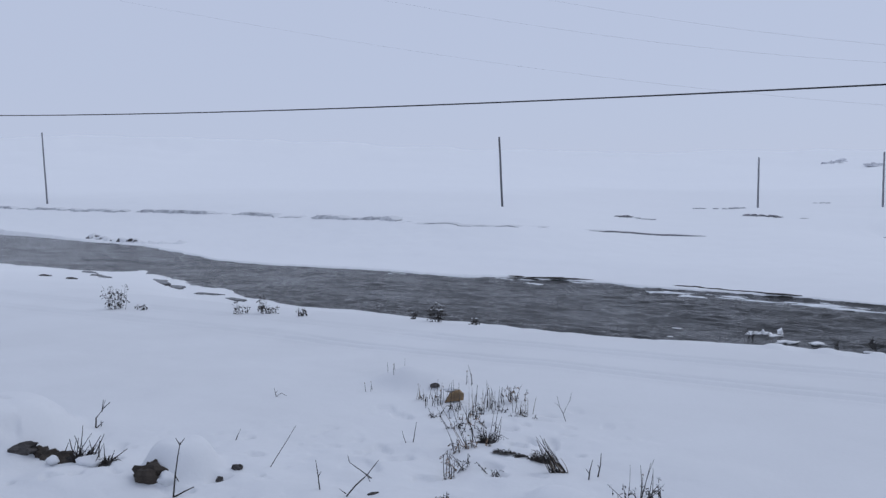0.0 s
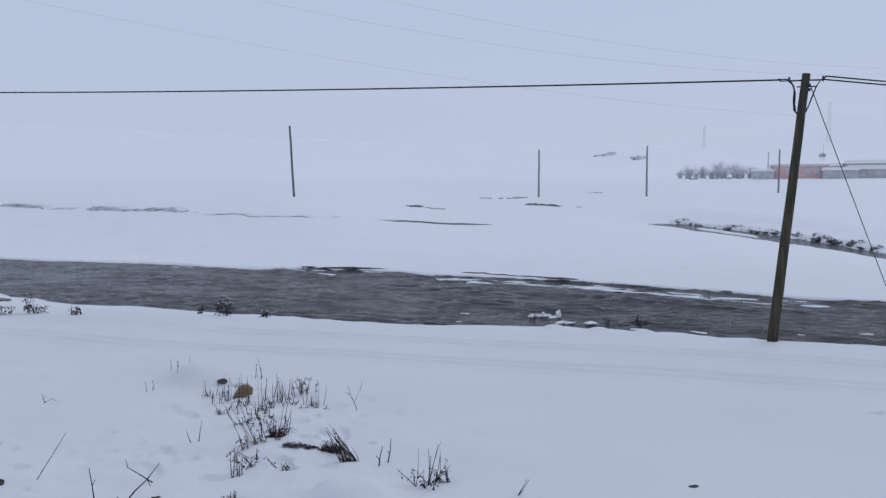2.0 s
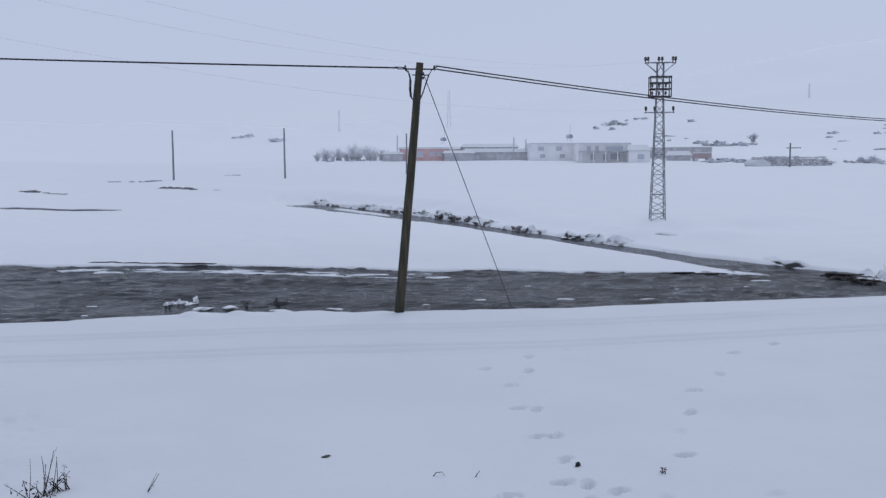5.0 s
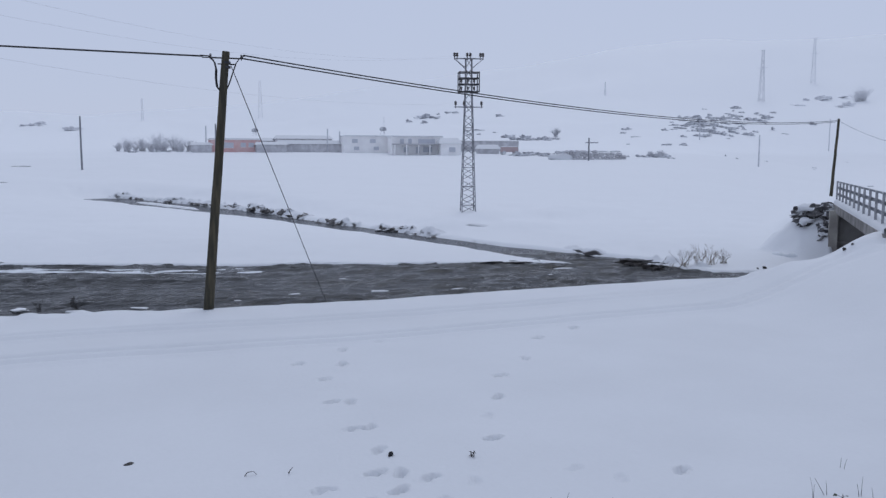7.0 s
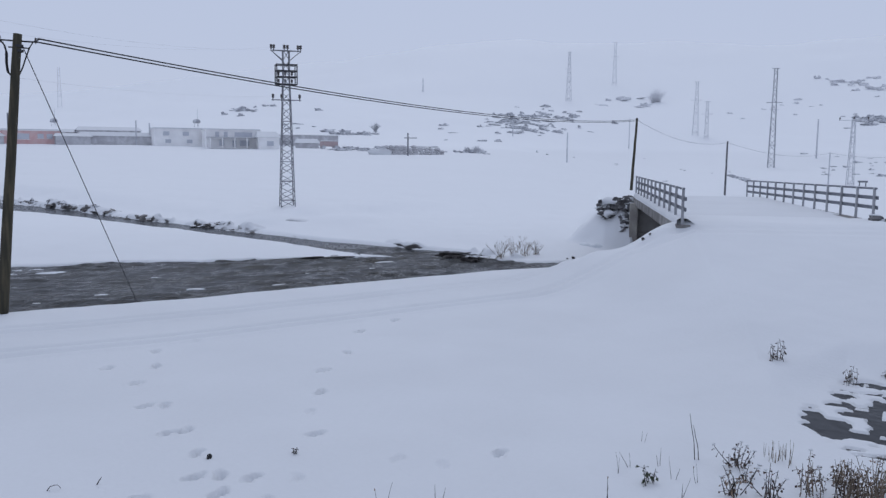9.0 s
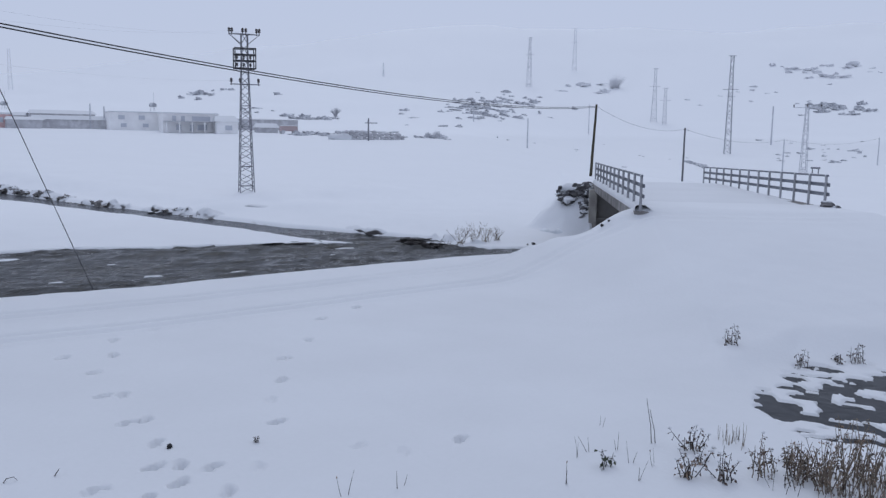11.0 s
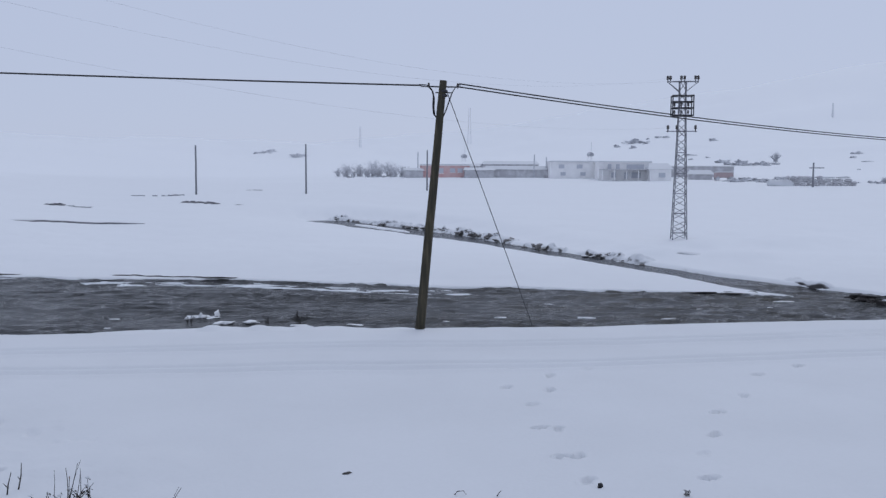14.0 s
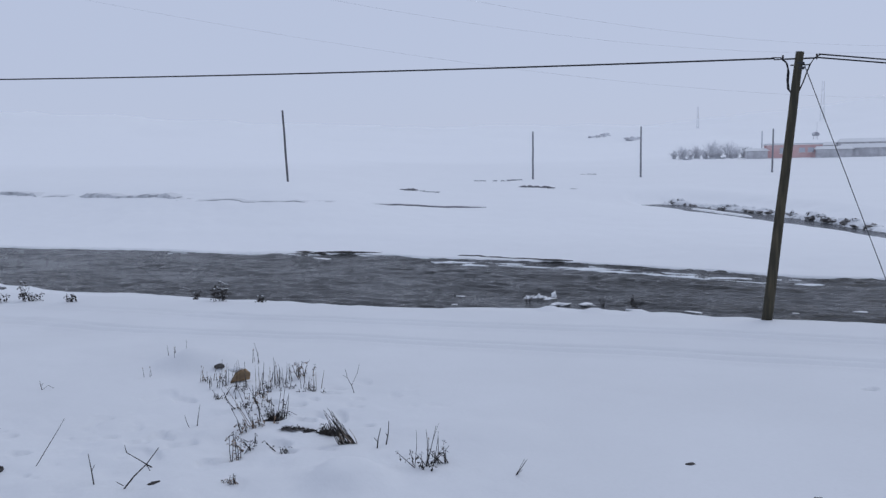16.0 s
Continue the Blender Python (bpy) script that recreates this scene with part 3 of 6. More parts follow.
def build_river():
    """The water's sheet: choppy wavelets drawn out along the flow, livelier downstream."""
    along = np.concatenate([np.arange(-230, -72, 2.0), np.arange(-72, 34, 0.24), np.arange(34, 120, 2.0)])
    across = np.concatenate([np.arange(-6, 24, 1.5), np.arange(24, 45, 0.115), np.arange(45, 70, 1.5)])
    a, b = np.meshgrid(along, across)
    x, y = 0.743 * a + 0.669 * b, -0.669 * a + 0.743 * b
    wa, wb = a + 1.6 * fbm(a / 2.1, b / 1.3, 2, 63), b + 0.7 * fbm(a / 1.7, b / 1.1, 2, 64)
    ridge = 1 - np.abs(2 * vnoise(wa / 0.85, wb / 0.4, 61) - 1)
    chop = vnoise(wa / 0.55, wb / 0.26, 62)
    patch = smooth(-0.16, 0.16, fbm(a / 7.5, b / 1.9, 3, 65))
    lively = (0.05 + 0.09 * smooth(-42, -4, a)) * (0.4 + 0.6 * patch)
    z = WATER - 0.02 + lively * (0.6 * ridge ** 1.7 + 0.45 * chop) + 0.012 * fbm(a / 3.0, b / 0.9, 2, 66)
    rows, cols = x.shape
    k = np.arange(rows * cols).reshape(rows, cols)
    quads = np.stack([k[:-1, :-1], k[:-1, 1:], k[1:, 1:], k[1:, :-1]], -1).reshape(-1, 4)
    me = bpy.data.meshes.new("river")
    me.vertices.add(rows * cols)
    me.vertices.foreach_set("co", np.stack([x, y, z], -1).ravel())
    me.loops.add(quads.size)
    me.loops.foreach_set("vertex_index", quads.ravel())
    me.polygons.add(len(quads))
    me.polygons.foreach_set("loop_start", np.arange(len(quads)) * 4)
    me.polygons.foreach_set("use_smooth", np.ones(len(quads), bool))
    me.update(calc_edges=True)
    me.materials.append(RIVER)
    return tagged(new("river", me), "dark grey rippled river flowing between snowy banks", "river", kind="structure")


def build_brook():
    s = Shape()
    for i, (a, b) in enumerate(list(zip(TRIB, TRIB[1:]))[1:]):
        for k in range(6):
            x, y = a[0] + (b[0] - a[0]) * k / 6, a[1] + (b[1] - a[1]) * k / 6
            z = WATER + 0.0125 * max(y - 24, 0) + 0.004
            s.v += [(x - 4.5, y, z), (x, y, z), (x + 4.5, y, z)]
    n = len(s.v) // 3
    s.f = [(3 * i + k, 3 * i + k + 1, 3 * i + k + 4, 3 * i + k + 3) for i in range(n - 1) for k in range(2)]
    return tagged(part("stream", s, BROOK, soft=True), "narrow dark stream joining the river", "stream", kind="structure")


def build_pool():
    n, cell = 150, 0.1
    xs, ys = np.meshgrid(HOLE[0] - 4 + cell * np.arange(n), HOLE[1] - 11 + cell * np.arange(n))
    wet = (np.maximum(pool(xs, ys), pool(xs, ys, 0.0) - 0.2) > -0.12) & (np.hypot(xs, ys) < 25)
    s = Shape()
    s.v = [(x, y, -0.075) for x, y in zip(xs.ravel(), ys.ravel())]
    s.f = [(j * n + i, j * n + i + 1, (j + 1) * n + i + 1, (j + 1) * n + i) for j in range(n - 1) for i in range(n - 1) if wet[j, i]]
    return tagged(part("meltwater", s, PUDDLE, soft=True), "dark meltwater puddle among snow patches", "puddle", kind="structure")


build_ground()
build_river()
build_brook()
build_pool()

# ---- poles, masts and wires ----
def build_pole(name, at, height, lean, r0, r1, mat, label, group=""):
    """A tapered wooden pole with a slightly uneven outline."""
    rnd = random.Random(name + str(at[0]))
    s = Shape()
    n = 9
    pts = [Vector((lean[0] * k / n + rnd.uniform(-0.012, 0.012), lean[1] * k / n + rnd.uniform(-0.012, 0.012), -0.4 + (height + 0.4) * k / n)) for k in range(n + 1)]
    s.path(pts, [r0 + (r1 - r0) * k / n for k in range(n + 1)], 10)
    ob = thing(name, pose(*at), label, "utility pole", group)
    part("post", s, mat, ob, soft=True)
    return ob


def insulator(parent, at, mat=PORCELAIN, size=1.0):
    s = Shape().lathe([(0.02, -0.12), (0.02, 0), (0.05, 0.01), (0.06, 0.05), (0.035, 0.07), (0.055, 0.09), (0.05, 0.13), (0.02, 0.16)], (0, 0, 0), 8)
    part("insulator", Shape().add([Vector(p) * size + Vector(at) for p in s.v], s.f), mat, parent, "dark glazed insulator", soft=True)


MAIN_BASE, MAIN_TOP = (13.69, 19.27), (0.66, -0.22, 6.87)
main_z = float(ground(*MAIN_BASE))
main_pole = build_pole("utility_pole", (*MAIN_BASE, main_z), 6.87 - main_z, MAIN_TOP[:2], 0.145, 0.105, TARRED, "leaning dark tarred wooden utility pole at the river bank")
top = Vector((MAIN_TOP[0], MAIN_TOP[1], 6.87 - main_z))
line_way = Vector((-0.87, 0.5, 0))
arm = Shape()
arm.path([top + line_way * 0.42 - Vector((0, 0, 0.17)), top - line_way * 0.42 - Vector((0, 0, 0.17))], 0.022, 6)
arm.path([top + line_way * 0.22 - Vector((0, 0, 0.33)), top - line_way * 0.24 - Vector((0, 0, 0.33))], 0.018, 6)
part("bracket", arm, IRON, main_pole, "dark iron bracket")
for k in (0.3, -0.3):
    part("band", Shape().lathe([(0.118, -0.03), (0.122, -0.02), (0.122, 0.02), (0.118, 0.03)], top - Vector((0, 0, 0.35 - k * 0.2)), 12), IRON, main_pole)
for k in (0.4, -0.4):
    insulator(main_pole, top + line_way * k - Vector((0, 0, 0.15)), size=0.55)
main_tilt = Vector((MAIN_TOP[0], MAIN_TOP[1], 6.87 - main_z)) / (6.87 - main_z)
for run in (((0.66, 0.12), (0.44, 0.13), (0.3, 0.24), (0.235, 0.42), (0.22, 0.7), (0.18, 0.92), (0.08, 1.03)),
            ((0.6, 0.17), (0.4, 0.17), (0.26, 0.3), (0.2, 0.5), (0.185, 0.75), (0.14, 0.95), (0.06, 1.05)),
            ((-0.5, 0.09), (-0.36, 0.17), (-0.28, 0.32), (-0.22, 0.55), (-0.16, 0.8), (-0.1, 0.98))):
    loop = [top - main_tilt * down + line_way * aside for aside, down in run]
    part("cable_loop", Shape().path(loop, 0.017, 6), CABLE, main_pole, "slack black cable loop", soft=True)
top_w = top + Vector((*MAIN_BASE, main_z))


def cable(name, a, b, drop, radius, mat, label, count=28):
    ob = part(name, Shape().path(sag(a, b, drop, count), radius, 6), mat, soft=True)
    return tagged(ob, label, "cable")


GUY_FOOT = (17.63, 18.75, -0.47)
Q1 = (74.62, 20.04)
Q1_TOP = Vector((74.7, 19.77, 6.95))
LEFT_TOP = Vector((-41.1, 56.6, 9.6))
cable("overhead_cable", LEFT_TOP, top_w + line_way * 0.6 - Vector((0, 0, 0.14)), 0.46, 0.024, CABLE, "thick black overhead telephone cable along the road")
cable("overhead_cable", top_w - line_way * 0.45 - Vector((0, 0, 0.08)), Q1_TOP, 0.78, 0.02, CABLE, "black overhead cable crossing the river")
cable("overhead_cable", top_w - line_way * 0.4 - Vector((0, 0, 0.16)), Q1_TOP - Vector((0, 0, 0.1)), 0.78, 0.02, CABLE, "black overhead cable crossing the river")
cable("guy_wire", top_w - line_way * 0.12 - Vector((0, 0, 0.35)), GUY_FOOT, 0.0, 0.011, IRON, "thin steel guy wire from the pole to the bank", 8)

build_pole("utility_pole", (-41.1, 56.6, float(ground(-41.1, 56.6))), 9.7 - float(ground(-41.1, 56.6)), (0, 0), 0.14, 0.1, TARRED, "dark wooden utility pole beside the road")
q1 = build_pole("utility_pole", (*Q1, float(ground(*Q1))), 7.1 - float(ground(*Q1)), (0.09, -0.29), 0.14, 0.095, TARRED, "dark leaning wooden pole behind the bridge", "poles along the road")
q_prev = Q1_TOP
for az, d, high in ((-80.8, 99.4, 5.95), (-86.75, 141, 5.1), (-92, 190, 5.5)):
    at = polar(az, d)
    build_pole("utility_pole", at, high, (0.1, 0), 0.115, 0.09, GREYWOOD if d < 120 else HAZEGREY, "grey wooden pole beyond the bridge", "poles along the road")
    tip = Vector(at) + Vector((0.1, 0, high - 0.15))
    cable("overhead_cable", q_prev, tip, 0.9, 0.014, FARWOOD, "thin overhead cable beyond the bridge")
    q_prev = tip
# poles past 100 m take the wood lightened for haze
for az, d, high, lean in ((25.0, 161.5, 12.2, -0.5), (-4.0, 95.8, 7.8, -0.35), (-20.35, 128, 7.1, 0.05), (-27.4, 130.8, 7.5, 0.0), (-35.46, 137, 6.5, 0.05)):
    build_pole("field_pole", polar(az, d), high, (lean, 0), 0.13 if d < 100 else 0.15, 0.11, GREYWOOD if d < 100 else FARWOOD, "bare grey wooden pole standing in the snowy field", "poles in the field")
for t_az, d, high in ((-42.6, 205, 5.5), (-43.4, 206, 5.0), (-34.8, 205, 6.0)):
    build_pole("field_pole", polar(t_az, d), high, (0.1, 0), 0.17, 0.15, HAZEGREY, "pole beside the village houses, paled for haze", "poles in the village")


def lattice(name, at, turn, height, base, neck, bays, mat, label, r=0.035, arms=(), category="pylon"):
    """A tapered four-legged lattice mast with crossed bracing; arms are (height, half width, drop, insulators)."""
    ob = thing(name, pose(*at, 0, 0, turn), label, category)
    def corner(k, z):
        w = base + (neck - base) * min(1, z / (height * 0.86))
        return Vector(((1, 1, -1, -1)[k] * w / 2, (1, -1, -1, 1)[k] * w / 2, z))
    for k in range(4):
        part("leg", Shape().path([corner(k, -0.3), corner(k, height * 0.86), corner(k, height)], r, 5), mat, ob)
    levels = [height * (1 - (1 - i / bays) ** 0.9) for i in range(bays + 1)]
    near = height < 15 and base > 1
    rest = Shape()
    for k in range(4):
        for i in range(bays):
            a, b = (k, (k + 1) % 4) if i % 2 else ((k + 1) % 4, k)
            for p, q in [(corner(a, levels[i]), corner(b, levels[i + 1]))] + ([(corner(k, levels[i + 1]), corner((k + 1) % 4, levels[i + 1]))] if i % 3 == 0 else []):
                if near:
                    part("brace", Shape().path([p, q], r * 0.6, 4, False), mat, ob)
                else:
                    rest.path([p, q], r * 0.6, 4, False)
    if rest.v:
        tagged(part("bracing", rest, mat, ob), kind="stuff")
    for z, half, drop, spots in arms:
        a = Shape()
        w = neck / 2
        for y in (-w, w):
            a.path([(-half, 0, z), (-w, y, z), (w, y, z), (half, 0, z)], r * 0.9, 5)
            if drop:
                a.path([(-half, 0, z), (-w, y, z - drop)], r * 0.7, 4), a.path([(half, 0, z), (w, y, z - drop)], r * 0.7, 4)
        part("crossarm", a, mat, ob)
        for x in spots:
            insulator(ob, (x, 0, z + 0.15), size=1.9 if height < 15 else 2.6, mat=PORCELAIN if height < 15 else mat)
    return ob


MAST = polar(-52.2, 66.2)
MAST_TURN = -44
mast = lattice("lattice_mast", MAST, MAST_TURN, 11.7, 1.06, 0.46, 22, STEEL, "grey steel lattice power mast with switch frame and insulators", 0.038,
               ((11.7, 1.12, 0.75, (-1.1, -0.9, -0.12, 0.12, 0.9, 1.1)), (8.05, 1.1, 0, (-1.0, -0.35, 1.0))), "power mast")
cage = Shape()
for z in (9.2, 9.75, 10.2, 10.65):
    for y in (-0.5, 0.5):
        cage.path([(-0.75, y, z), (0.75, y, z)], 0.045, 5)
    for x in (-0.75, 0.75):
        cage.path([(x, -0.5, z), (x, 0.5, z)], 0.04, 5)
for x in (-0.75, 0.75):
    for y in (-0.5, 0.5):
        cage.path([(x, y, 9.15), (x, y, 10.7)], 0.045, 5)
part("switch_frame", cage, IRON, mast, "dark steel switchgear frame")
for x in (-0.5, 0, 0.5):
    for z in (9.4, 9.95):
        insulator(mast, (x, 0.5, z), size=1.6)

# farther pylons get paler steel, so their colour fades as in mist
for az, d, high, base, label in ((-83.38, 248, 26.5, 2.4, "tall lattice pylon on the snowy slope, greyed for haze"), (-70.58, 387, 21.5, 3.0, "faint lattice pylon on the hill, paled for haze"),
                                 (-78.72, 327, 19.3, 3.0, "lattice pylon at the foot of the hill, paled for haze"), (-79.4, 321, 13, 2.0, "slim lattice pylon paled for haze"),
                                 (-73.5, 434, 20.5, 2.8, "faint lattice pylon high on the hill, paled for haze")):
    lattice("pylon", polar(az, d), 20 - az, high, base * 0.7, 0.8, 16, PYLONGREY if d < 300 else FAINTSTEEL if d > 400 else HAZEGREY, label, 0.09 if d < 300 else 0.075, ((high * 0.66, 2.0, 0, ()), (high, 1.0, 0, ())))
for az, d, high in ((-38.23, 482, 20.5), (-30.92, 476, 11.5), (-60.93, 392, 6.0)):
    lattice("pylon", polar(az, d), 20 - az, high, high * 0.1, high * 0.05, 12, FAINTSTEEL, "faint lattice mast on the misty hill, paled for haze", 0.06)
lattice("pylon", polar(-87.95, 135), 75, 10.0, 0.9, 0.42, 14, HAZEGREY, "slender lattice pole with a broad crossarm, paled for haze", 0.045, ((9.6, 2.0, 0, (-1.9, 0, 1.9)),))
build_pole("field_pole", polar(-85.95, 277), 11.5, (0, 0), 0.25, 0.2, HAZEGREY, "pole on the slope, paled for haze", "poles on the slope")
build_pole("field_pole", polar(-70.63, 180.2), 6.2, (0, 0), 0.16, 0.13, HAZEGREY, "pole in the field, paled for haze", "poles on the slope")
build_pole("field_pole", polar(-66.98, 275.7), 6.5, (0, 0), 0.16, 0.13, HAZEGREY, "pole in the field, paled for haze", "poles on the slope")
build_pole("field_pole", polar(-74.59, 294.8), 10.0, (0, 0), 0.16, 0.13, HAZEGREY, "pole in the field, paled for haze", "poles on the slope")

turn_m = Matrix.Rotation(radians(MAST_TURN), 4, "Z")
for x, z, far_end, drop in ((-1.0, 8.3, (-55.9, 21.5, 22), 5.5), (-1.0, 11.95, (-56, 23, 28), 8.5), (1.0, 11.95, (-56, 24, 31), 9.0)):
    a = Vector(MAST) + turn_m @ Vector((x, 0, z))
    cable("power_line", a, far_end, drop, 0.0055, WIRE, "faint high overhead power line", 40)

# ---- bridge ----
BZ0, BZ1, BLONG = 1.95, 1.68, 20.5
LEFT0, LEFT1 = Vector((27.3, 5.5, BZ0 + 0.03)), Vector((46.7, 12.15, BZ1 + 0.08))
RIGHT0, RIGHT1 = Vector((32.75, 0.25, 1.96)), Vector((53.5, 7.3, BZ1 - 0.2))
ax = (LEFT1 - LEFT0).normalized()
out = Vector((-ax.y, ax.x, 0))
bridge = thing("bridge", pose(0, 0, 0), "snow-covered concrete road bridge with grey railings on both edges", "bridge")
inset = 6.9


def slab(a, b, wide, top_drop, thick):
    s = Shape()
    p = [a, b, b - out * wide, a - out * wide]
    s.add([q - Vector((0, 0, top_drop)) for q in p] + [q - Vector((0, 0, top_drop + thick)) for q in p], [(3, 2, 1, 0), (4, 5, 6, 7), (0, 1, 5, 4), (1, 2, 6, 5), (2, 3, 7, 6), (3, 0, 4, 7)])
    return s


part("deck", slab(LEFT0 + ax * 3.2 - out * 0.3, LEFT1 - out * 0.3, inset - 0.2, 0.14, 0.28), CONCRETE, bridge, "grey weathered concrete deck")
part("edge_beam", slab(LEFT0 + ax * 0.3 + out * 0.15, LEFT1 + out * 0.15, 0.45, 0.1, 0.36), CONCRETE, bridge, "grey weathered concrete edge beam")
part("edge_beam", slab(LEFT0 + ax * 3.7 - out * 6.5, LEFT1 - out * 6.5, 0.45, 0.06, 0.46), CONCRETE, bridge)
part("girder", slab(LEFT0 - out * 1.2 + ax * 3.4, LEFT1 - out * 1.2, 0.45, 0.55, 0.45), CONCRETE, bridge)
part("girder", slab(LEFT0 - out * 5.2 + ax * 3.4, LEFT1 - out * 5.2, 0.45, 0.55, 0.45), CONCRETE, bridge)
part("abutment", slab(LEFT1 - ax * 1.6 + out * 0.3, LEFT1 + ax * 1.2 + out * 0.3, inset + 0.6, 0.53, 4.0), CONCRETE, bridge, "stained concrete abutment wall")
part("abutment", slab(LEFT0 + ax * 3.3 - out * 0.6, LEFT0 + ax * 4.6 - out * 0.6, inset - 0.8, 0.55, 4.0), CONCRETE, bridge)
part("wing_wall", slab(LEFT1 - ax * 2.05 + out * 0.42, LEFT1 - ax * 1.58 + out * 0.42, 0.4, 0.36, 3.2), PALECONCRETE, bridge, "pale concrete corner of the abutment")
part("ledge", slab(LEFT1 - ax * 1.75 + out * 0.3, LEFT1 - ax * 1.6 + out * 0.3, inset + 0.4, 1.9, 0.1), CONCRETE, bridge)
part("snow_layer", slab(LEFT0 + ax * 3.6 - out * 0.32 - Vector((0, 0, 0.1)), LEFT1 + ax * 0.8 - out * 0.32, inset - 0.4, -0.02, 0.2), SNOW, bridge, "packed snow on the deck")


def railing(a, b, posts, label):
    """Square posts with a thin top bar and two broad planks bolted to their faces."""
    ob = thing("railing", pose(0, 0, 0), label, "railing", "railings of the bridge")
    n = posts - 1
    w = (b - a).normalized()
    heading = Matrix.Rotation(math.atan2(w.y, w.x), 4, "Z")
    tilt = heading @ Matrix.Rotation(-math.asin(w.z), 4, "Y")
    length = (b - a).length
    rnd = random.Random(int(a.x * 10))
    for i in range(posts):
        p = a.lerp(b, i / n)
        lean = Matrix.Rotation(radians(rnd.gauss(0, 1.0)), 4, "Y")
        post = part("post", Shape().box((0.082, 0.082, 1.12), (0, 0, 0.49), chamfer=0.012), RAILPOST, ob, "pale grey post", at=Matrix.Translation(p) @ heading @ lean)
        part("snow_cap", Shape().lump((0, 0, 1.06), (0.06, 0.06, 0.025), 0.3, 1400 + i, 4, 8), CRUST, post, soft=True)
    for z, high, thick, gap in ((1.05, 0.065, 0.065, 0.0), (0.73, 0.12, 0.045, -0.075), (0.4, 0.12, 0.045, -0.075)):
        middle = a.lerp(b, 0.5) + Vector((0, 0, z)) + heading @ Vector((0, gap, 0))
        part("rail", Shape().box((length + 0.3, thick, high), chamfer=0.01), RAILGREY, ob, "dark grey painted rail", at=Matrix.Translation(middle) @ tilt)
        part("snow_strip", Shape().box((length + 0.2, thick * 0.8, 0.016), (0, 0, high / 2 + 0.008), chamfer=0.006), CRUST, ob, "thin line of snow", at=Matrix.Translation(middle) @ tilt)


edge_snow = Shape()
for k in range(40):
    p = (LEFT0 + ax * 0.4).lerp(LEFT1, k / 39)
    h = 0.1 + 0.12 * float(vnoise(k * 0.37, 3.0, 5))
    edge_snow.v += [tuple(p + out * o + Vector((0, 0, z))) for o, z in ((0.13, -0.12), (0.12, h * 0.4), (0.02, h), (-0.2, h * 0.9), (-0.5, -0.12))]
edge_snow.f = [(5 * k + j, 5 * k + j + 1, 5 * k + j + 6, 5 * k + j + 5) for k in range(39) for j in range(4)]
part("snow_ridge", edge_snow, SNOW, bridge, "ridge of snow along the deck's edge", soft=True)
railing(LEFT0, LEFT1, 12, "grey painted three-bar bridge railing over the stream")
railing(RIGHT0, RIGHT1, 13, "grey painted three-bar bridge railing along the road")
for k, (along, aside, down, size, turn) in enumerate(((-0.1, -0.05, 0.0, (0.8, 0.45, 0.26), (4, 8, 0)), (-0.6, -0.2, 0.12, (0.36, 0.3, 0.24), (-14, 18, 30)))):
    at = RIGHT0 + ax * along + out * aside - Vector((0, 0, down))
    slab_end = part("kerb_block", Shape().lump((0, 0, 0), (size[0] * 0.55, size[1] * 0.55, size[2] * 0.6), 0.35, 1430 + k, 8, 12, angular=True), STONE, at=Matrix.Translation(at) @ Euler([radians(q) for q in turn]).to_matrix().to_4x4() @ Matrix.Rotation(math.atan2(ax.y, ax.x), 4, "Z"))
    tagged(slab_end, "broken dark concrete slab at the railing's end", "concrete block")
    part("snow_cap", Shape().lump((0.05, 0.03, size[2] * 0.5), (size[0] * 0.4, size[1] * 0.34, 0.05), 0.4, 1440 + k, 6, 10), SNOW, slab_end, soft=True)
for k, (along, aside, down, r) in enumerate(((-1.2, -0.45, 0.22, 0.11), (-1.1, -0.7, 0.4, 0.09), (-0.95, -0.4, 0.3, 0.07))):
    stone_at = RIGHT0 + ax * along + out * aside - Vector((0, 0, down))
    tagged(part("stone", Shape().lump((0, 0, 0), (r * 1.2, r, r), 0.7, 1450 + k, 7, 10, angular=True), STONE, at=Matrix.Translation(stone_at)), "dark broken stone beside the railing's end", "stone")

# ---- village ----
def wall_box(ob, name, size, centre, mat, label=""):
    return part(name, Shape().box(size, centre, chamfer=0.04), mat, ob, label)


def house(at, turn, size, mat, windows, label, roof="flat", name="house", snow=0.35):
    ob = thing(name, pose(*at, 0, 0, turn), label, "house" if name == "house" else "outbuilding")
    lx, ly, lz = size
    wall_box(ob, "wall", (lx, ly, lz + 0.6), (0, 0, lz / 2 - 0.3), mat)
    if roof == "flat":
        part("roof", Shape().box((lx + 0.5, ly + 0.5, 0.18), (0, 0, lz + 0.09), chamfer=0.03), PLASTER, ob, "roof edge under snow")
        part("snow_cap", Shape().box((lx + 0.3, ly + 0.3, snow), (0, 0, lz + 0.18 + snow / 2), chamfer=0.12), SNOW, ob, "thick snow on the roof")
    else:
        s = Shape()
        hx, hy = lx / 2 + 0.4, ly / 2 + 0.4
        s.add([(-hx, -hy, lz), (hx, -hy, lz), (hx, hy, lz), (-hx, hy, lz), (-hx + 0.6, 0, lz + roof), (hx - 0.6, 0, lz + roof)], [(0, 1, 5, 4), (2, 3, 4, 5), (1, 2, 5), (3, 0, 4), (3, 2, 1, 0)])
        part("roof", s, SNOW, ob, "snow-covered pitched roof")
    for x, z, w, h in windows:
        win = part("window", Shape().box((w, 0.12, h), (x, -ly / 2 - 0.02, z), chamfer=0.02), GLASSY, ob, "grey window")
        part("sill", Shape().box((w + 0.2, 0.22, 0.08), (x, -ly / 2 - 0.08, z - h / 2 - 0.04)), PLASTER, win)
    return ob

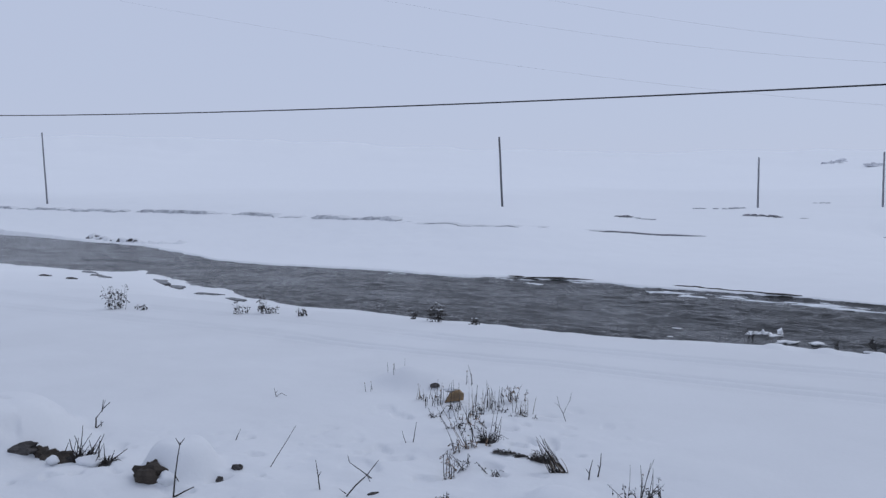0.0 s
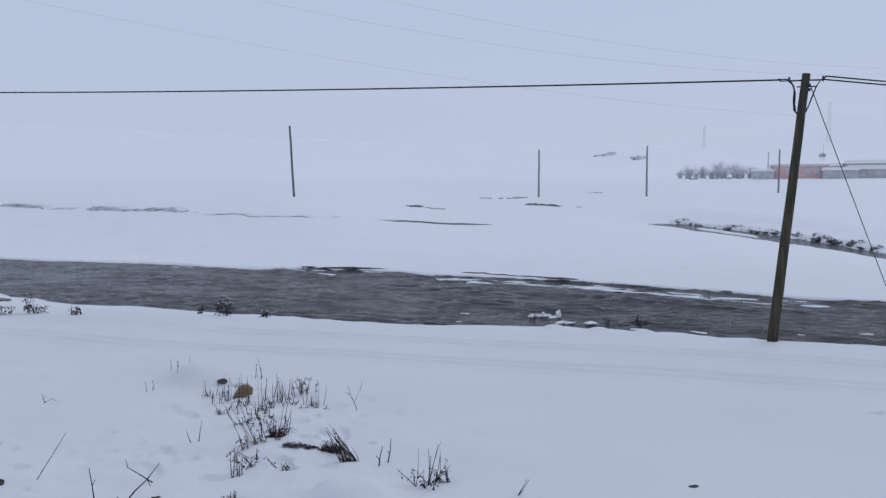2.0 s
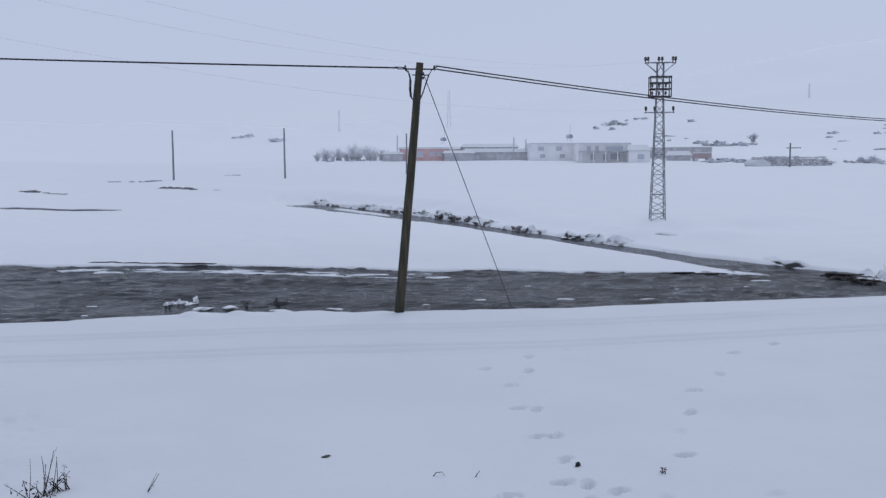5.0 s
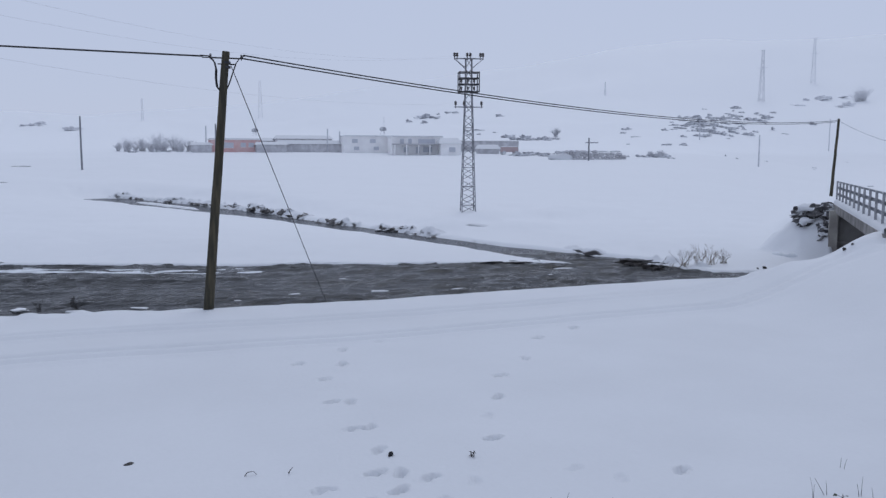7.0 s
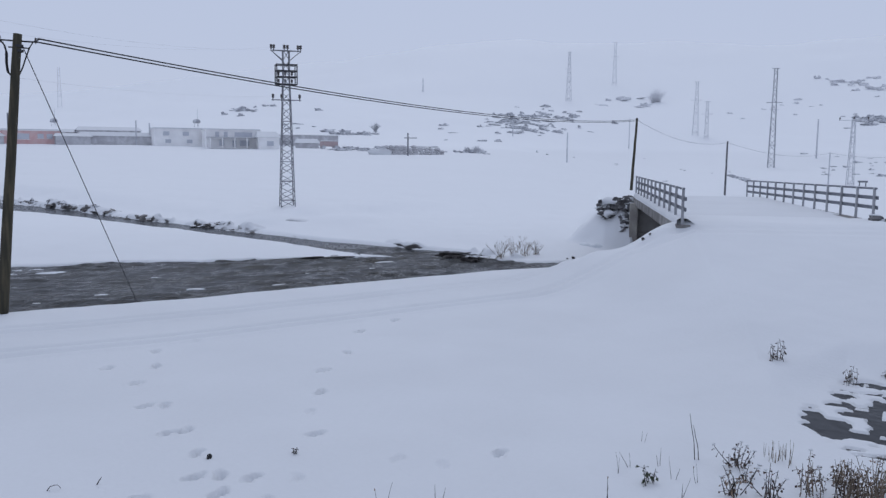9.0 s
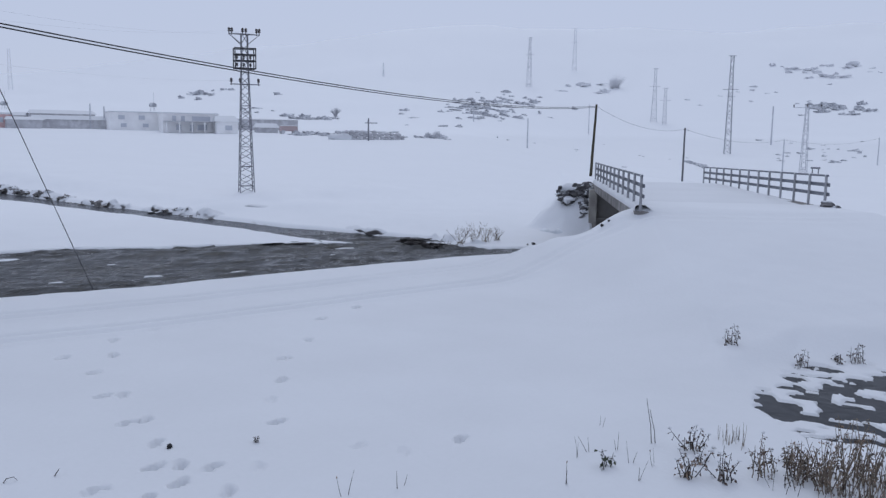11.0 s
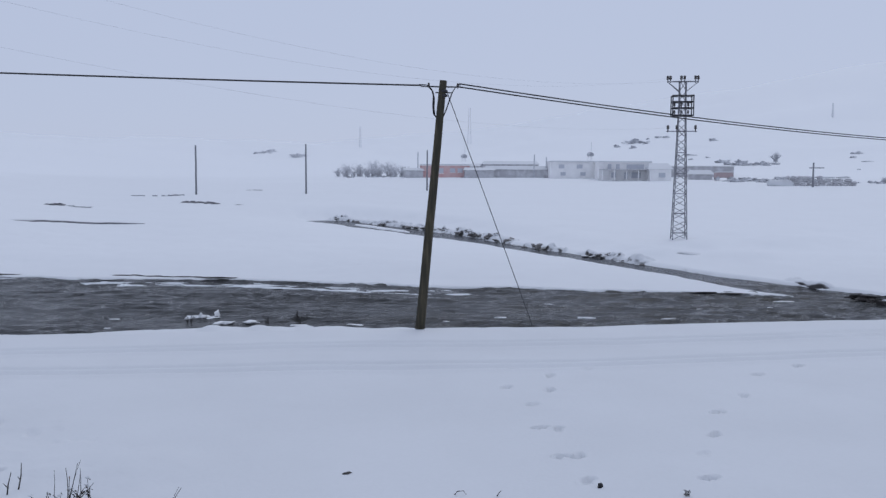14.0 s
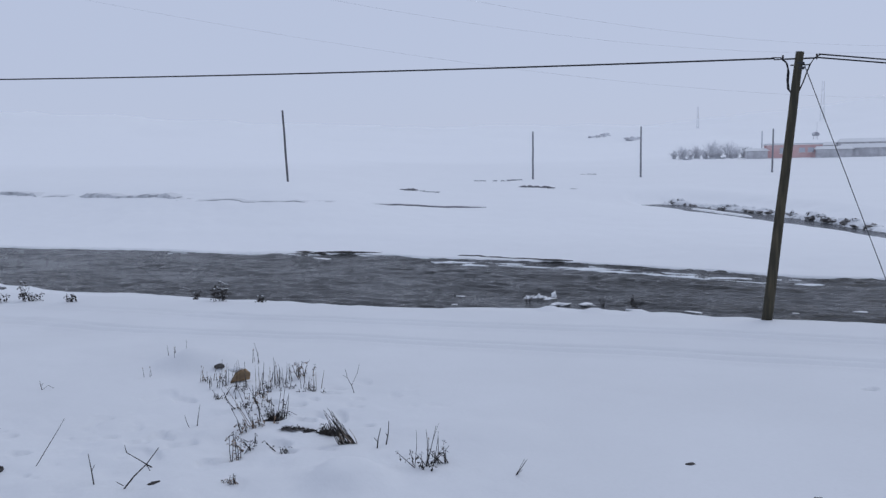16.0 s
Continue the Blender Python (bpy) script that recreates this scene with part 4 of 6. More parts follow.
def dish_tank(at, label, name="roof_tank"):
    """A dark roof tank on a stand with a thin mast."""
    ob = thing(name, pose(*at), label, "roof tank")
    part("tank", Shape().lathe([(0.15, 0.9), (0.75, 0.95), (0.85, 1.2), (0.8, 1.6), (0.45, 1.85), (0.1, 1.9)], sides=10), FARSTONE, ob, soft=True)
    stand = Shape()
    for a in range(3):
        c, s_ = math.cos(a * 2.09), math.sin(a * 2.09)
        stand.path([(c * 0.6, s_ * 0.6, 0), (c * 0.4, s_ * 0.4, 1.0)], 0.06, 4)
    part("stand", stand, HAZEGREY, ob)
    part("mast", Shape().path([(0.3, 0, 1.5), (0.3, 0, 4.2)], 0.05, 4), HAZEGREY, ob)
    return ob


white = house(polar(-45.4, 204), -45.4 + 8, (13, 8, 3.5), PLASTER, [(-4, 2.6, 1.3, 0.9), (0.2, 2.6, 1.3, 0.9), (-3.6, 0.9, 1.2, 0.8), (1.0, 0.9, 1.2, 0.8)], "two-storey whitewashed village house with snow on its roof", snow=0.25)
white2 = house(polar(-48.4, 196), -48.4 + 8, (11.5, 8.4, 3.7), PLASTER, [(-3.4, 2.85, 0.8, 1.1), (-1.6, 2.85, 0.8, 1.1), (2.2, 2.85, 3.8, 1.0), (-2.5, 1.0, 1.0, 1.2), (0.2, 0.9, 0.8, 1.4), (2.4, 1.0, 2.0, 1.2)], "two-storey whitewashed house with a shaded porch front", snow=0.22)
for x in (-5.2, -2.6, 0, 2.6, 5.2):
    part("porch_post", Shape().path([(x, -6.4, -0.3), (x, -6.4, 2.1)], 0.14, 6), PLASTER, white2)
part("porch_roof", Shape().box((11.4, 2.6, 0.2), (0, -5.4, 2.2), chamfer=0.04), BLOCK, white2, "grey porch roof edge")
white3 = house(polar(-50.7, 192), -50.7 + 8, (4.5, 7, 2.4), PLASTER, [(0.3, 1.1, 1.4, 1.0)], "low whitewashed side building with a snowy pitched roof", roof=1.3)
red = house(polar(-36.6, 207), -36.6 + 6, (11.5, 7, 2.7), REDWALL, [(-1.8, 1.5, 2.4, 1.2), (1.6, 1.6, 1.2, 1.0), (3.4, 1.6, 1.2, 1.0)], "single-storey red house in the snow, paled for haze", snow=0.22)
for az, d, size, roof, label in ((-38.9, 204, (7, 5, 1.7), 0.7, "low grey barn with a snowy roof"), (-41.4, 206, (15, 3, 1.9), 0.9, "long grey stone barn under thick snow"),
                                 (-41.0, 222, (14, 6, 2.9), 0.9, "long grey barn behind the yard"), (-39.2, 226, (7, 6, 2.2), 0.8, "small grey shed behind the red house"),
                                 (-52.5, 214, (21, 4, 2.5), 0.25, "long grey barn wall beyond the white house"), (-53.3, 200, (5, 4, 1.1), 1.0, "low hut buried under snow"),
                                 (-34.5, 203, (4.4, 3.5, 1.6), 0.6, "small grey hut beside a pale pole")):
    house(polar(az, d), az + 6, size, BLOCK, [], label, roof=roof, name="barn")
ruin = thing("ruined_wall", pose(*polar(-60.4, 166), 0, 0, -60.4 + 4), "rough grey stone wall of a ruin dusted with snow", "ruined wall")
for course in range(4):
    x = -5.8
    k = 0
    rnd = random.Random(77 + course)
    while x < 5.8 - 0.35 * course:
        long = rnd.uniform(0.7, 1.5)
        if not (course == 3 and rnd.random() < 0.45):
            part("stone_course", Shape().lump((x + long / 2, rnd.gauss(0, 0.06), 0.1 + 0.46 * course), (long * 0.58, 0.42, 0.29), 0.28, 900 + 40 * course + k, 6, 10, angular=True), BLOCK, ruin)
        x += long
        k += 1
for k, (x, long) in enumerate(((-4.6, 1.5), (-1.8, 1.2), (1.2, 1.6), (3.8, 1.1))):
    part("snow_cap", Shape().lump((x, 0.1, 1.5), (long, 0.45, 0.16), 0.5, 940 + k, 6, 12), SNOW, ruin, soft=True)
drift = Shape().lump((-6.2, -0.3, 0.2), (2.4, 1.2, 1.0), 0.4, 950, 8, 14)
part("snow_drift", drift, SNOW, ruin, soft=True)
truck = thing("red_trailer", pose(*polar(-54.75, 193), 0, 0, -40), "pale red farm trailer parked before a barn", "trailer")
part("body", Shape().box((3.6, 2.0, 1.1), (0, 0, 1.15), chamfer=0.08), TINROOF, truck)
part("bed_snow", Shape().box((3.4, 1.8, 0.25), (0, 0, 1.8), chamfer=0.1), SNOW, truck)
for x in (-1.4, 1.4):
    for y in (-0.95, 0.95):
        part("wheel", Shape().add([(a, c, b) for a, b, c in Shape().lathe([(0.1, -0.13), (0.42, -0.12), (0.45, 0), (0.42, 0.12), (0.1, 0.13)], sides=12).v], Shape().lathe([(0.1, -0.13), (0.42, -0.12), (0.45, 0), (0.42, 0.12), (0.1, 0.13)], sides=12).f), FARSTONE, truck, at=Matrix.Translation((x, y, 0.45)))
for az, d, lift in ((-37.9, 225, 3.6), (-46.3, 206, 4.2)):
    dish_tank(polar(az, d, lift), "dark snow-dusted tank on a house roof")


def stone_field(name, az, d, wide, deep, count, size, mat, label, seed, flat=0.3, kind_of="rocks"):
    """Snow-dusted boulders strewn over a slope, each a lump of its own."""
    rnd = random.Random(seed)
    for i in range(count):
        a = az + rnd.gauss(0, wide)
        r = d + rnd.gauss(0, deep)
        x, y, z = polar(a, r)
        s = size * rnd.uniform(0.5, 1.5)
        rock = part(name, Shape().lump((0, 0, 0), (s * rnd.uniform(0.7, 2.3), s * rnd.uniform(0.6, 1.1), s * rnd.uniform(0.3, 0.75)), 1.0, seed * 100 + i, 8, 13, angular=True), mat, at=pose(x, y, z, 0, rnd.uniform(-9, 9), a + rnd.uniform(-25, 25)))
        tagged(rock, label, "rock", label.split(" on ")[-1])


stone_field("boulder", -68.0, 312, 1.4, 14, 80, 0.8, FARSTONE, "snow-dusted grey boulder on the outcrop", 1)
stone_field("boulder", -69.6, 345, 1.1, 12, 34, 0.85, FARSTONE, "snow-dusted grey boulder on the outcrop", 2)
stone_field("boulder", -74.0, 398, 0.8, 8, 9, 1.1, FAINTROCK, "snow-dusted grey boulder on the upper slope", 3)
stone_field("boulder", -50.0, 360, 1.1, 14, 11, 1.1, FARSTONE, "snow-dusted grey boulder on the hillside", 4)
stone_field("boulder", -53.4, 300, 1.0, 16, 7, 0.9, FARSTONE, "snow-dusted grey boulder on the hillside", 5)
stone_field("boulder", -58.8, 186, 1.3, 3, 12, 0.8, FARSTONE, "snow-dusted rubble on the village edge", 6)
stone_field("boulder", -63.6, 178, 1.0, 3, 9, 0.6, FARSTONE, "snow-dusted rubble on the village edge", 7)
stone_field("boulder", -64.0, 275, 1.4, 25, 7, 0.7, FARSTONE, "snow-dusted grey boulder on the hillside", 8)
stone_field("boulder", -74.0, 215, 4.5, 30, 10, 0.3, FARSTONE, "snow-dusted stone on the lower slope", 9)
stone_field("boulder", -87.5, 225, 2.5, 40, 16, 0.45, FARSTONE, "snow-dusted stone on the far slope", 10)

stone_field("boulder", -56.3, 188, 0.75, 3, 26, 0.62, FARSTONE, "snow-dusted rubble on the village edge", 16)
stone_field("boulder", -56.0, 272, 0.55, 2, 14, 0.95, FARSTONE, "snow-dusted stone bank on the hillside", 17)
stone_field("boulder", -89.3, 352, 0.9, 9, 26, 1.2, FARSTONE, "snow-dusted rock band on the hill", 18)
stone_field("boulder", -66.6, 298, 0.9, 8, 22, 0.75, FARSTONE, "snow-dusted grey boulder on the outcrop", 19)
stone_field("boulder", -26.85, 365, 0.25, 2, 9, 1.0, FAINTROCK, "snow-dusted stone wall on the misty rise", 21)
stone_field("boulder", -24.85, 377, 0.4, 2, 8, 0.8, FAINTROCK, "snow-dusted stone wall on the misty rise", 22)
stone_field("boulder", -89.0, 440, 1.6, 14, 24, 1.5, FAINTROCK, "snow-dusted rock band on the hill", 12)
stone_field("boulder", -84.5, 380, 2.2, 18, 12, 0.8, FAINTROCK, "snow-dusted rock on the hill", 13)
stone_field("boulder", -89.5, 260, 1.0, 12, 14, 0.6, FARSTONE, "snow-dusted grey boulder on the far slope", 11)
for i in range(9):  # a row of kerb stones on the road beyond the bridge
    x, y, z = polar(-80.8 - 0.17 * i, 186 - 4.6 * i)
    tagged(part("kerb_stone", Shape().lump((0, 0, 0), (0.8, 0.4, 0.32), 0.5, 1150 + i, 6, 9, angular=True), FARSTONE, at=pose(x, y, z + 0.1, 0, 0, 40 * i)), "snow-dusted stone at the edge of the road", "stone", "stones along the far road")
stand = thing("loading_frame", pose(*polar(-88.65, 134), 0, 0, -88), "small grey timber frame standing in the snow", "frame")
for x in (-0.4, 0.4):
    part("post", Shape().box((0.16, 0.16, 1.3), (x, 0, 0.3), chamfer=0.02), FARWOOD, stand)
part("crossbeam", Shape().box((1.3, 0.3, 0.26), (0, 0, 0.98), chamfer=0.04), FARWOOD, stand)
cross = thing("utility_pole", pose(*polar(-60.02, 160), 0, 0, -60), "pole with a short crossarm before the stone wall, paled for haze", "utility pole")
part("post", Shape().path([(0, 0, -0.3), (0, 0, 4.2)], [0.16, 0.13], 8), FARWOOD, cross)
part("crossarm", Shape().box((2.4, 0.14, 0.16), (0.5, 0, 3.3), chamfer=0.02), FARWOOD, cross)


def frost_bush(at, size, seed, mat=HAZEBUSH, label="leafless bush beside the village, whitened for haze", twigs=46, rad=0.03, name="bush"):
    """A leafless shrub: many forked twigs from one root."""
    rnd = random.Random(seed)
    s = Shape()
    for i in range(twigs):
        a, t = rnd.uniform(0, 6.28), rnd.uniform(0.1, 1.2)
        d = Vector((math.cos(a) * t, math.sin(a) * t, 1)).normalized()
        ln = size * rnd.uniform(0.5, 1.0)
        mid = d * ln * 0.55 + Vector((rnd.uniform(-1, 1), rnd.uniform(-1, 1), 0)) * size * 0.06
        end = d * ln + Vector((rnd.uniform(-1, 1), rnd.uniform(-1, 1), rnd.uniform(-0.3, 0.6))) * size * 0.16
        root = Vector((rnd.uniform(-1, 1), rnd.uniform(-1, 1), -0.3)) * size * 0.24
        s.path([root, mid, end], [rad, rad * 0.7, rad * 0.3], 4, False)
        for k in range(2):
            b = mid.lerp(end, rnd.uniform(0.1, 0.8))
            s.path([b, b + (d + Vector((rnd.uniform(-1, 1), rnd.uniform(-1, 1), 0.3))) * size * 0.17], [rad * 0.6, rad * 0.2], 4, False)
    ob = part(name, s, mat, at=pose(*at))
    return tagged(ob, label, "bush")


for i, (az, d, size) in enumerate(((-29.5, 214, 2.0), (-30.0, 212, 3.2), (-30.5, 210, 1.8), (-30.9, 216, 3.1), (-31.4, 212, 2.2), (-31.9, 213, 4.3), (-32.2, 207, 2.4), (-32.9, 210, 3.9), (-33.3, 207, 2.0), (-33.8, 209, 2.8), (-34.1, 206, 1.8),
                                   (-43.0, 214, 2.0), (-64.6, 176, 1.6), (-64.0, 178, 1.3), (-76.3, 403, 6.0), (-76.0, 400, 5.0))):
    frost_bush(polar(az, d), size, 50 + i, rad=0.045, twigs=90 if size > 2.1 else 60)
stone_field("stone", -31.9, 205, 1.2, 2, 16, 0.4, FARSTONE, "snow-dusted stone on the village edge", 20)
tree_at = polar(-57.8, 278)
tree = thing("bare_tree", pose(*tree_at), "small bare tree on the hillside, paled for haze", "tree")
part("trunk", Shape().path([(0, 0, -0.3), (0.1, 0, 0.6), (0.2, 0, 1.4)], [0.16, 0.12, 0.08], 6), FARSTONE, tree)
part("crown", frost_bush((0, 0, 0), 2.6, 91, FARSTONE, twigs=60, rad=0.06).data, FARSTONE, tree, at=pose(0, 0, 0.5))
for ob in [o for o in bpy.data.objects if o.name.startswith("bush") and o.parent is None and o.matrix_basis.translation.length < 1e-6]:
    bpy.data.objects.remove(ob)


# ---- banks, ice and stones by the river ----
def sod_bank(points, high, seed, label, wide=1.4, cover=0.04, name="earth_bank"):
    """A torn bank of sods and snow along a line: clods with steep sides, snow on their tops."""
    line = [Vector(p) for p in points]
    ends = [line[0] + (line[0] - line[1]).normalized() * 1.3] + line + [line[-1] + (line[-1] - line[-2]).normalized() * 1.3]
    total = sum((b - a).length for a, b in zip(ends, ends[1:]))
    n, m, cell = int(total / 0.1), int(2 * wide / 0.09), 0.09
    xs, ys, env = np.zeros((n, m)), np.zeros((n, m)), np.zeros((n, m))
    for i in range(n):
        s_ = total * i / (n - 1)
        for a, b in zip(ends, ends[1:]):
            if s_ <= (b - a).length + 1e-6:
                break
            s_ -= (b - a).length
        w = (b - a).normalized()
        p = a + w * s_
        for j in range(m):
            o = -wide + cell * j
            xs[i, j], ys[i, j] = p.x + w.y * o, p.y - w.x * o
            env[i, j] = max(0.0, 1 - (o / wide) ** 2) * min(1, i / 12, (n - 1 - i) / 12)
    clod = smooth(0.0, 0.12, fbm(xs / 1.0, ys / 1.0, 4, seed) + 0.04) * (0.4 + 0.6 * vnoise(xs / 1.2, ys / 1.2, seed + 5))
    swell = smooth(-0.08, 0.12, fbm(xs / 2.6, ys / 2.6, 2, seed + 9) + cover)
    zs = ground(xs, ys) - 0.22 * (1 - env) ** 2 + env * (0.06 + 1.25 * high * clod * swell + fbm(xs / 0.3, ys / 0.3, 3, seed + 3) * 0.3)
    s = Shape()
    s.v = list(zip(xs.ravel().tolist(), ys.ravel().tolist(), zs.ravel().tolist()))
    s.f = [(i * m + j, i * m + j + 1, (i + 1) * m + j + 1, (i + 1) * m + j)[::-1] for i in range(n - 1) for j in range(m - 1)]
    tagged(part(name, s, SODDY, soft=True), label, "earth bank", "torn banks of the stream")


sod_bank([(46.9, 83), (47.1, 78.4), (47.1, 73), (47.0, 68)], 0.42, 3, "dark sods with snow caps on the stream's bank")
sod_bank([(47.0, 66), (46.6, 62), (45.7, 57.2), (45.1, 53.6), (44.5, 51)], 0.42, 14, "rough sods and snow on the stream's bank", 1.2, 0.08)
sod_bank([(44.0, 48), (43.5, 46), (43.1, 44)], 0.3, 35, "dark wet sods on the stream's bank", 0.8, 0.15)
sod_bank([(42.7, 41.2), (42.3, 38.4), (41.9, 35.2)], 0.34, 6, "low sods with snow caps on the stream's bank", 1.1, 0.05)
sod_bank([(41.2, 24.4), (40.9, 22.8)], 0.14, 27, "dark sod at the water's edge", 0.5, 0.2)
sod_bank([(40.1, 19.2), (39.5, 17.6), (39.3, 16.4)], 0.3, 8, "dark driftwood and sod at the water's edge", 0.6, 0.2)
sod_bank([(-41, 99), (-33.5, 91.5), (-30.6, 89.5), (-27.3, 87.6)], 0.4, 9, "dark sods with snow on the far river bank", 0.9)


def floe(x, y, size, seed, high=0.07, mat=ICE, label="grey ice plate in the river", z=WATER, name="ice_floe", stretch=3.4, turn=-44):
    rnd = random.Random(seed)
    n = 14
    ring = [(1 + 0.75 * noise.noise(Vector((math.cos(k * 0.4488) * 1.4, math.sin(k * 0.4488) * 1.4, seed * 3.7))) + 0.4 * noise.noise(Vector((math.cos(k * 0.4488) * 3, math.sin(k * 0.4488) * 3, seed * 1.7)))) for k in range(n)]
    pts = [(math.cos(k * 0.4488) * r * size * stretch, math.sin(k * 0.4488) * r * size) for k, r in enumerate(ring)]
    s = Shape()
    s.add([(px, py, -0.06) for px, py in pts] + [(px * 0.97, py * 0.97, high * 0.6) for px, py in pts] + [(px * 0.8, py * 0.8, high) for px, py in pts] + [(0, 0, high * 1.1)],
          [(k, (k + 1) % n, n + (k + 1) % n, n + k) for k in range(n)] + [(n + k, n + (k + 1) % n, 2 * n + (k + 1) % n, 2 * n + k) for k in range(n)] + [(2 * n + k, 2 * n + (k + 1) % n, 3 * n) for k in range(n)])
    return tagged(part(name, s, mat, at=pose(x, y, z, 0, 0, turn + rnd.uniform(-12, 12)), soft=True), label, "ice", "ice in the river")


def shelf_ice(x0, x1, y0, y1, lo, hi, seed, gain, label, cell=0.1):
    """Torn plates of ice afloat in a band off the far bank, drawn out along the flow."""
    xs, ys = np.meshgrid(np.arange(x0, x1, cell), np.arange(y0, y1, cell))
    off = -side(FAR, xs, ys)
    along, across = xs * 0.66 - ys * 0.75, xs * 0.75 + ys * 0.66
    band = smooth(lo - 0.5, lo + 0.3, off) * smooth(hi + 0.8, hi - 0.5, off)
    torn = fbm(along / 1.5, across / 0.27, 4, seed) + gain - 0.6 * (1 - band)
    keep = torn > -0.16
    m = xs.shape[1]
    s = Shape()
    s.v = [(x, y, WATER + min(0.035, 0.5 * t)) for x, y, t in zip(xs.ravel().tolist(), ys.ravel().tolist(), torn.ravel().tolist())]
    s.f = [(j * m + i, j * m + i + 1, (j + 1) * m + i + 1, (j + 1) * m + i) for j in range(xs.shape[0] - 1) for i in range(m - 1) if keep[j, i] and keep[j + 1, i + 1]]
    used = sorted({i for q in s.f for i in q})
    back = {k: i for i, k in enumerate(used)}
    s.v, s.f = [s.v[k] for k in used], [tuple(back[i] for i in q) for q in s.f]
    tagged(part("shelf_ice", s, ICE, soft=True), label, "ice", kind="stuff")


shelf_ice(11, 25, 31, 47, 0.9, 2.9, 5, 0.0, "broken pale shelf ice along the far bank")
shelf_ice(24, 37, 20, 33, 0.2, 0.9, 15, -0.06, "thin shelf ice along the far bank")
shelf_ice(-6, 12, 44, 58, 0.0, 0.9, 25, -0.03, "thin shelf ice along the far bank")
for i, (x, y, s) in enumerate(((9.32, 33.41, 0.22), (8.64, 31.34, 0.3), (5.35, 49.9, 0.55), (-0.27, 39.2, 0.25), (14.44, 28.1, 0.2), (16.2, 27.0, 0.32), (21.8, 25.2, 0.28), (24.4, 23.2, 0.22), (27, 21.1, 0.25),
                               (25.8, 26.7, 0.18), (20, 36.2, 0.15), (30, 22, 0.15), (33, 20.5, 0.25), (35, 21.2, 0.3), (13.2, 28.6, 0.3), (19.4, 25.6, 0.35))):
    floe(x, y, s * (0.28, 0.42, 0.34)[i % 3], 240 + i, (0.03, 0.05, 0.04)[i % 3], CRUST, "small snow-topped ice floe in the river")
for i, (x, y, sx, sz) in enumerate(((11.75, 32.0, 0.2, 0.1), (12.1, 31.9, 0.2, 0.2), (12.75, 31.8, 0.16, 0.14), (12.4, 31.7, 0.3, 0.08), (12.3, 30.2, 0.36, 0.08), (13.3, 29.8, 0.3, 0.07))):
    ob = part("snow_lump", Shape().lump((0, 0, 0), (sx, sx * 0.8, sz), 0.9, 300 + i, 8, 13), CRUST, at=pose(x, y, WATER - 0.01), soft=True)
    tagged(ob, "snow-covered stone standing in the shallow river", "snow lump", "snowy stones in the river")
for i, (x, y) in enumerate(((11.4, 31.2), (13.8, 29.4), (14.6, 28.4), (15.2, 29.8))):
    frost_bush((x, y, WATER), 0.4, 320 + i, STALK, "thin dead twigs in the shallow water", 7, 0.012, "dead_twig")
apron = part("ice_apron", Shape().lump((0, 0, 0), (0.9, 1.5, 0.5), 0.35, 399, 10, 16), ICE, at=pose(44.9, 12.9, -1.2, 0, 0, 15), soft=True)
tagged(apron, "grey ice slope below the bridge", "ice")
rnd = random.Random(9)
for i in range(46):  # broken stones banked against the abutment
    low = i % 4 == 0
    u, v = (rnd.uniform(17.0, 18.3), rnd.uniform(3.5, 4.2)) if low else (18.4 + rnd.gauss(0, 0.3), rnd.uniform(3.5, 5.3))
    x, y = BRIDGE_A[0] + u * BRIDGE_D[0] - v * BRIDGE_D[1], BRIDGE_A[1] + u * BRIDGE_D[1] + v * BRIDGE_D[0]
    s = rnd.uniform(0.1, 0.22) if low else rnd.uniform(0.12, 0.36)
    rock = thing("boulder", pose(x, y, float(snow_top(x, y)) + s * rnd.uniform(-0.1, 0.35), rnd.uniform(-28, 28), rnd.uniform(-28, 28), rnd.uniform(0, 360)), "dark broken stone with snow beside the bridge", "rock", "stones at the abutment")
    part("stone", Shape().lump((0, 0, 0), (s * 1.45, s, s * 0.7), 0.95, 400 + i, 8, 11, angular=True), STONE, rock)
    if i % 5 < 4:
        part("snow_cap", Shape().lump((rnd.gauss(0, 0.25) * s, rnd.gauss(0, 0.25) * s, s * 0.48), (s * rnd.uniform(1.0, 1.6), s * 1.1, s * 0.42), 0.6, 440 + i, 6, 10), SNOW, rock, soft=True)
for i, (x, y, r) in enumerate(((40.53, 13.55, 0.09), (40.2, 13.75, 0.05), (27.0, 6.62, 0.055), (27.04, 6.43, 0.04))):
    tagged(part("stone", Shape().lump((0, 0, 0), (r * 1.5, r, r), 0.6, 1460 + i, 6, 9, angular=True), SOIL, at=pose(x, y, float(snow_top(x, y)) + r * 0.4)), "small dark clod on the snowy shoulder of the road", "stone")
for i, (x, y, sz) in enumerate(((38.9, 16.8, 1.1), (39.4, 16.3, 1.15), (40.1, 16.0, 1.0), (38.4, 17.3, 0.7), (40.8, 15.6, 0.7))):
    frost_bush((x, y, float(ground(x, y))), sz, 330 + i, STRAW, "straw-coloured leafless willow shoots on the bank", 20, 0.009, "willow_bush")


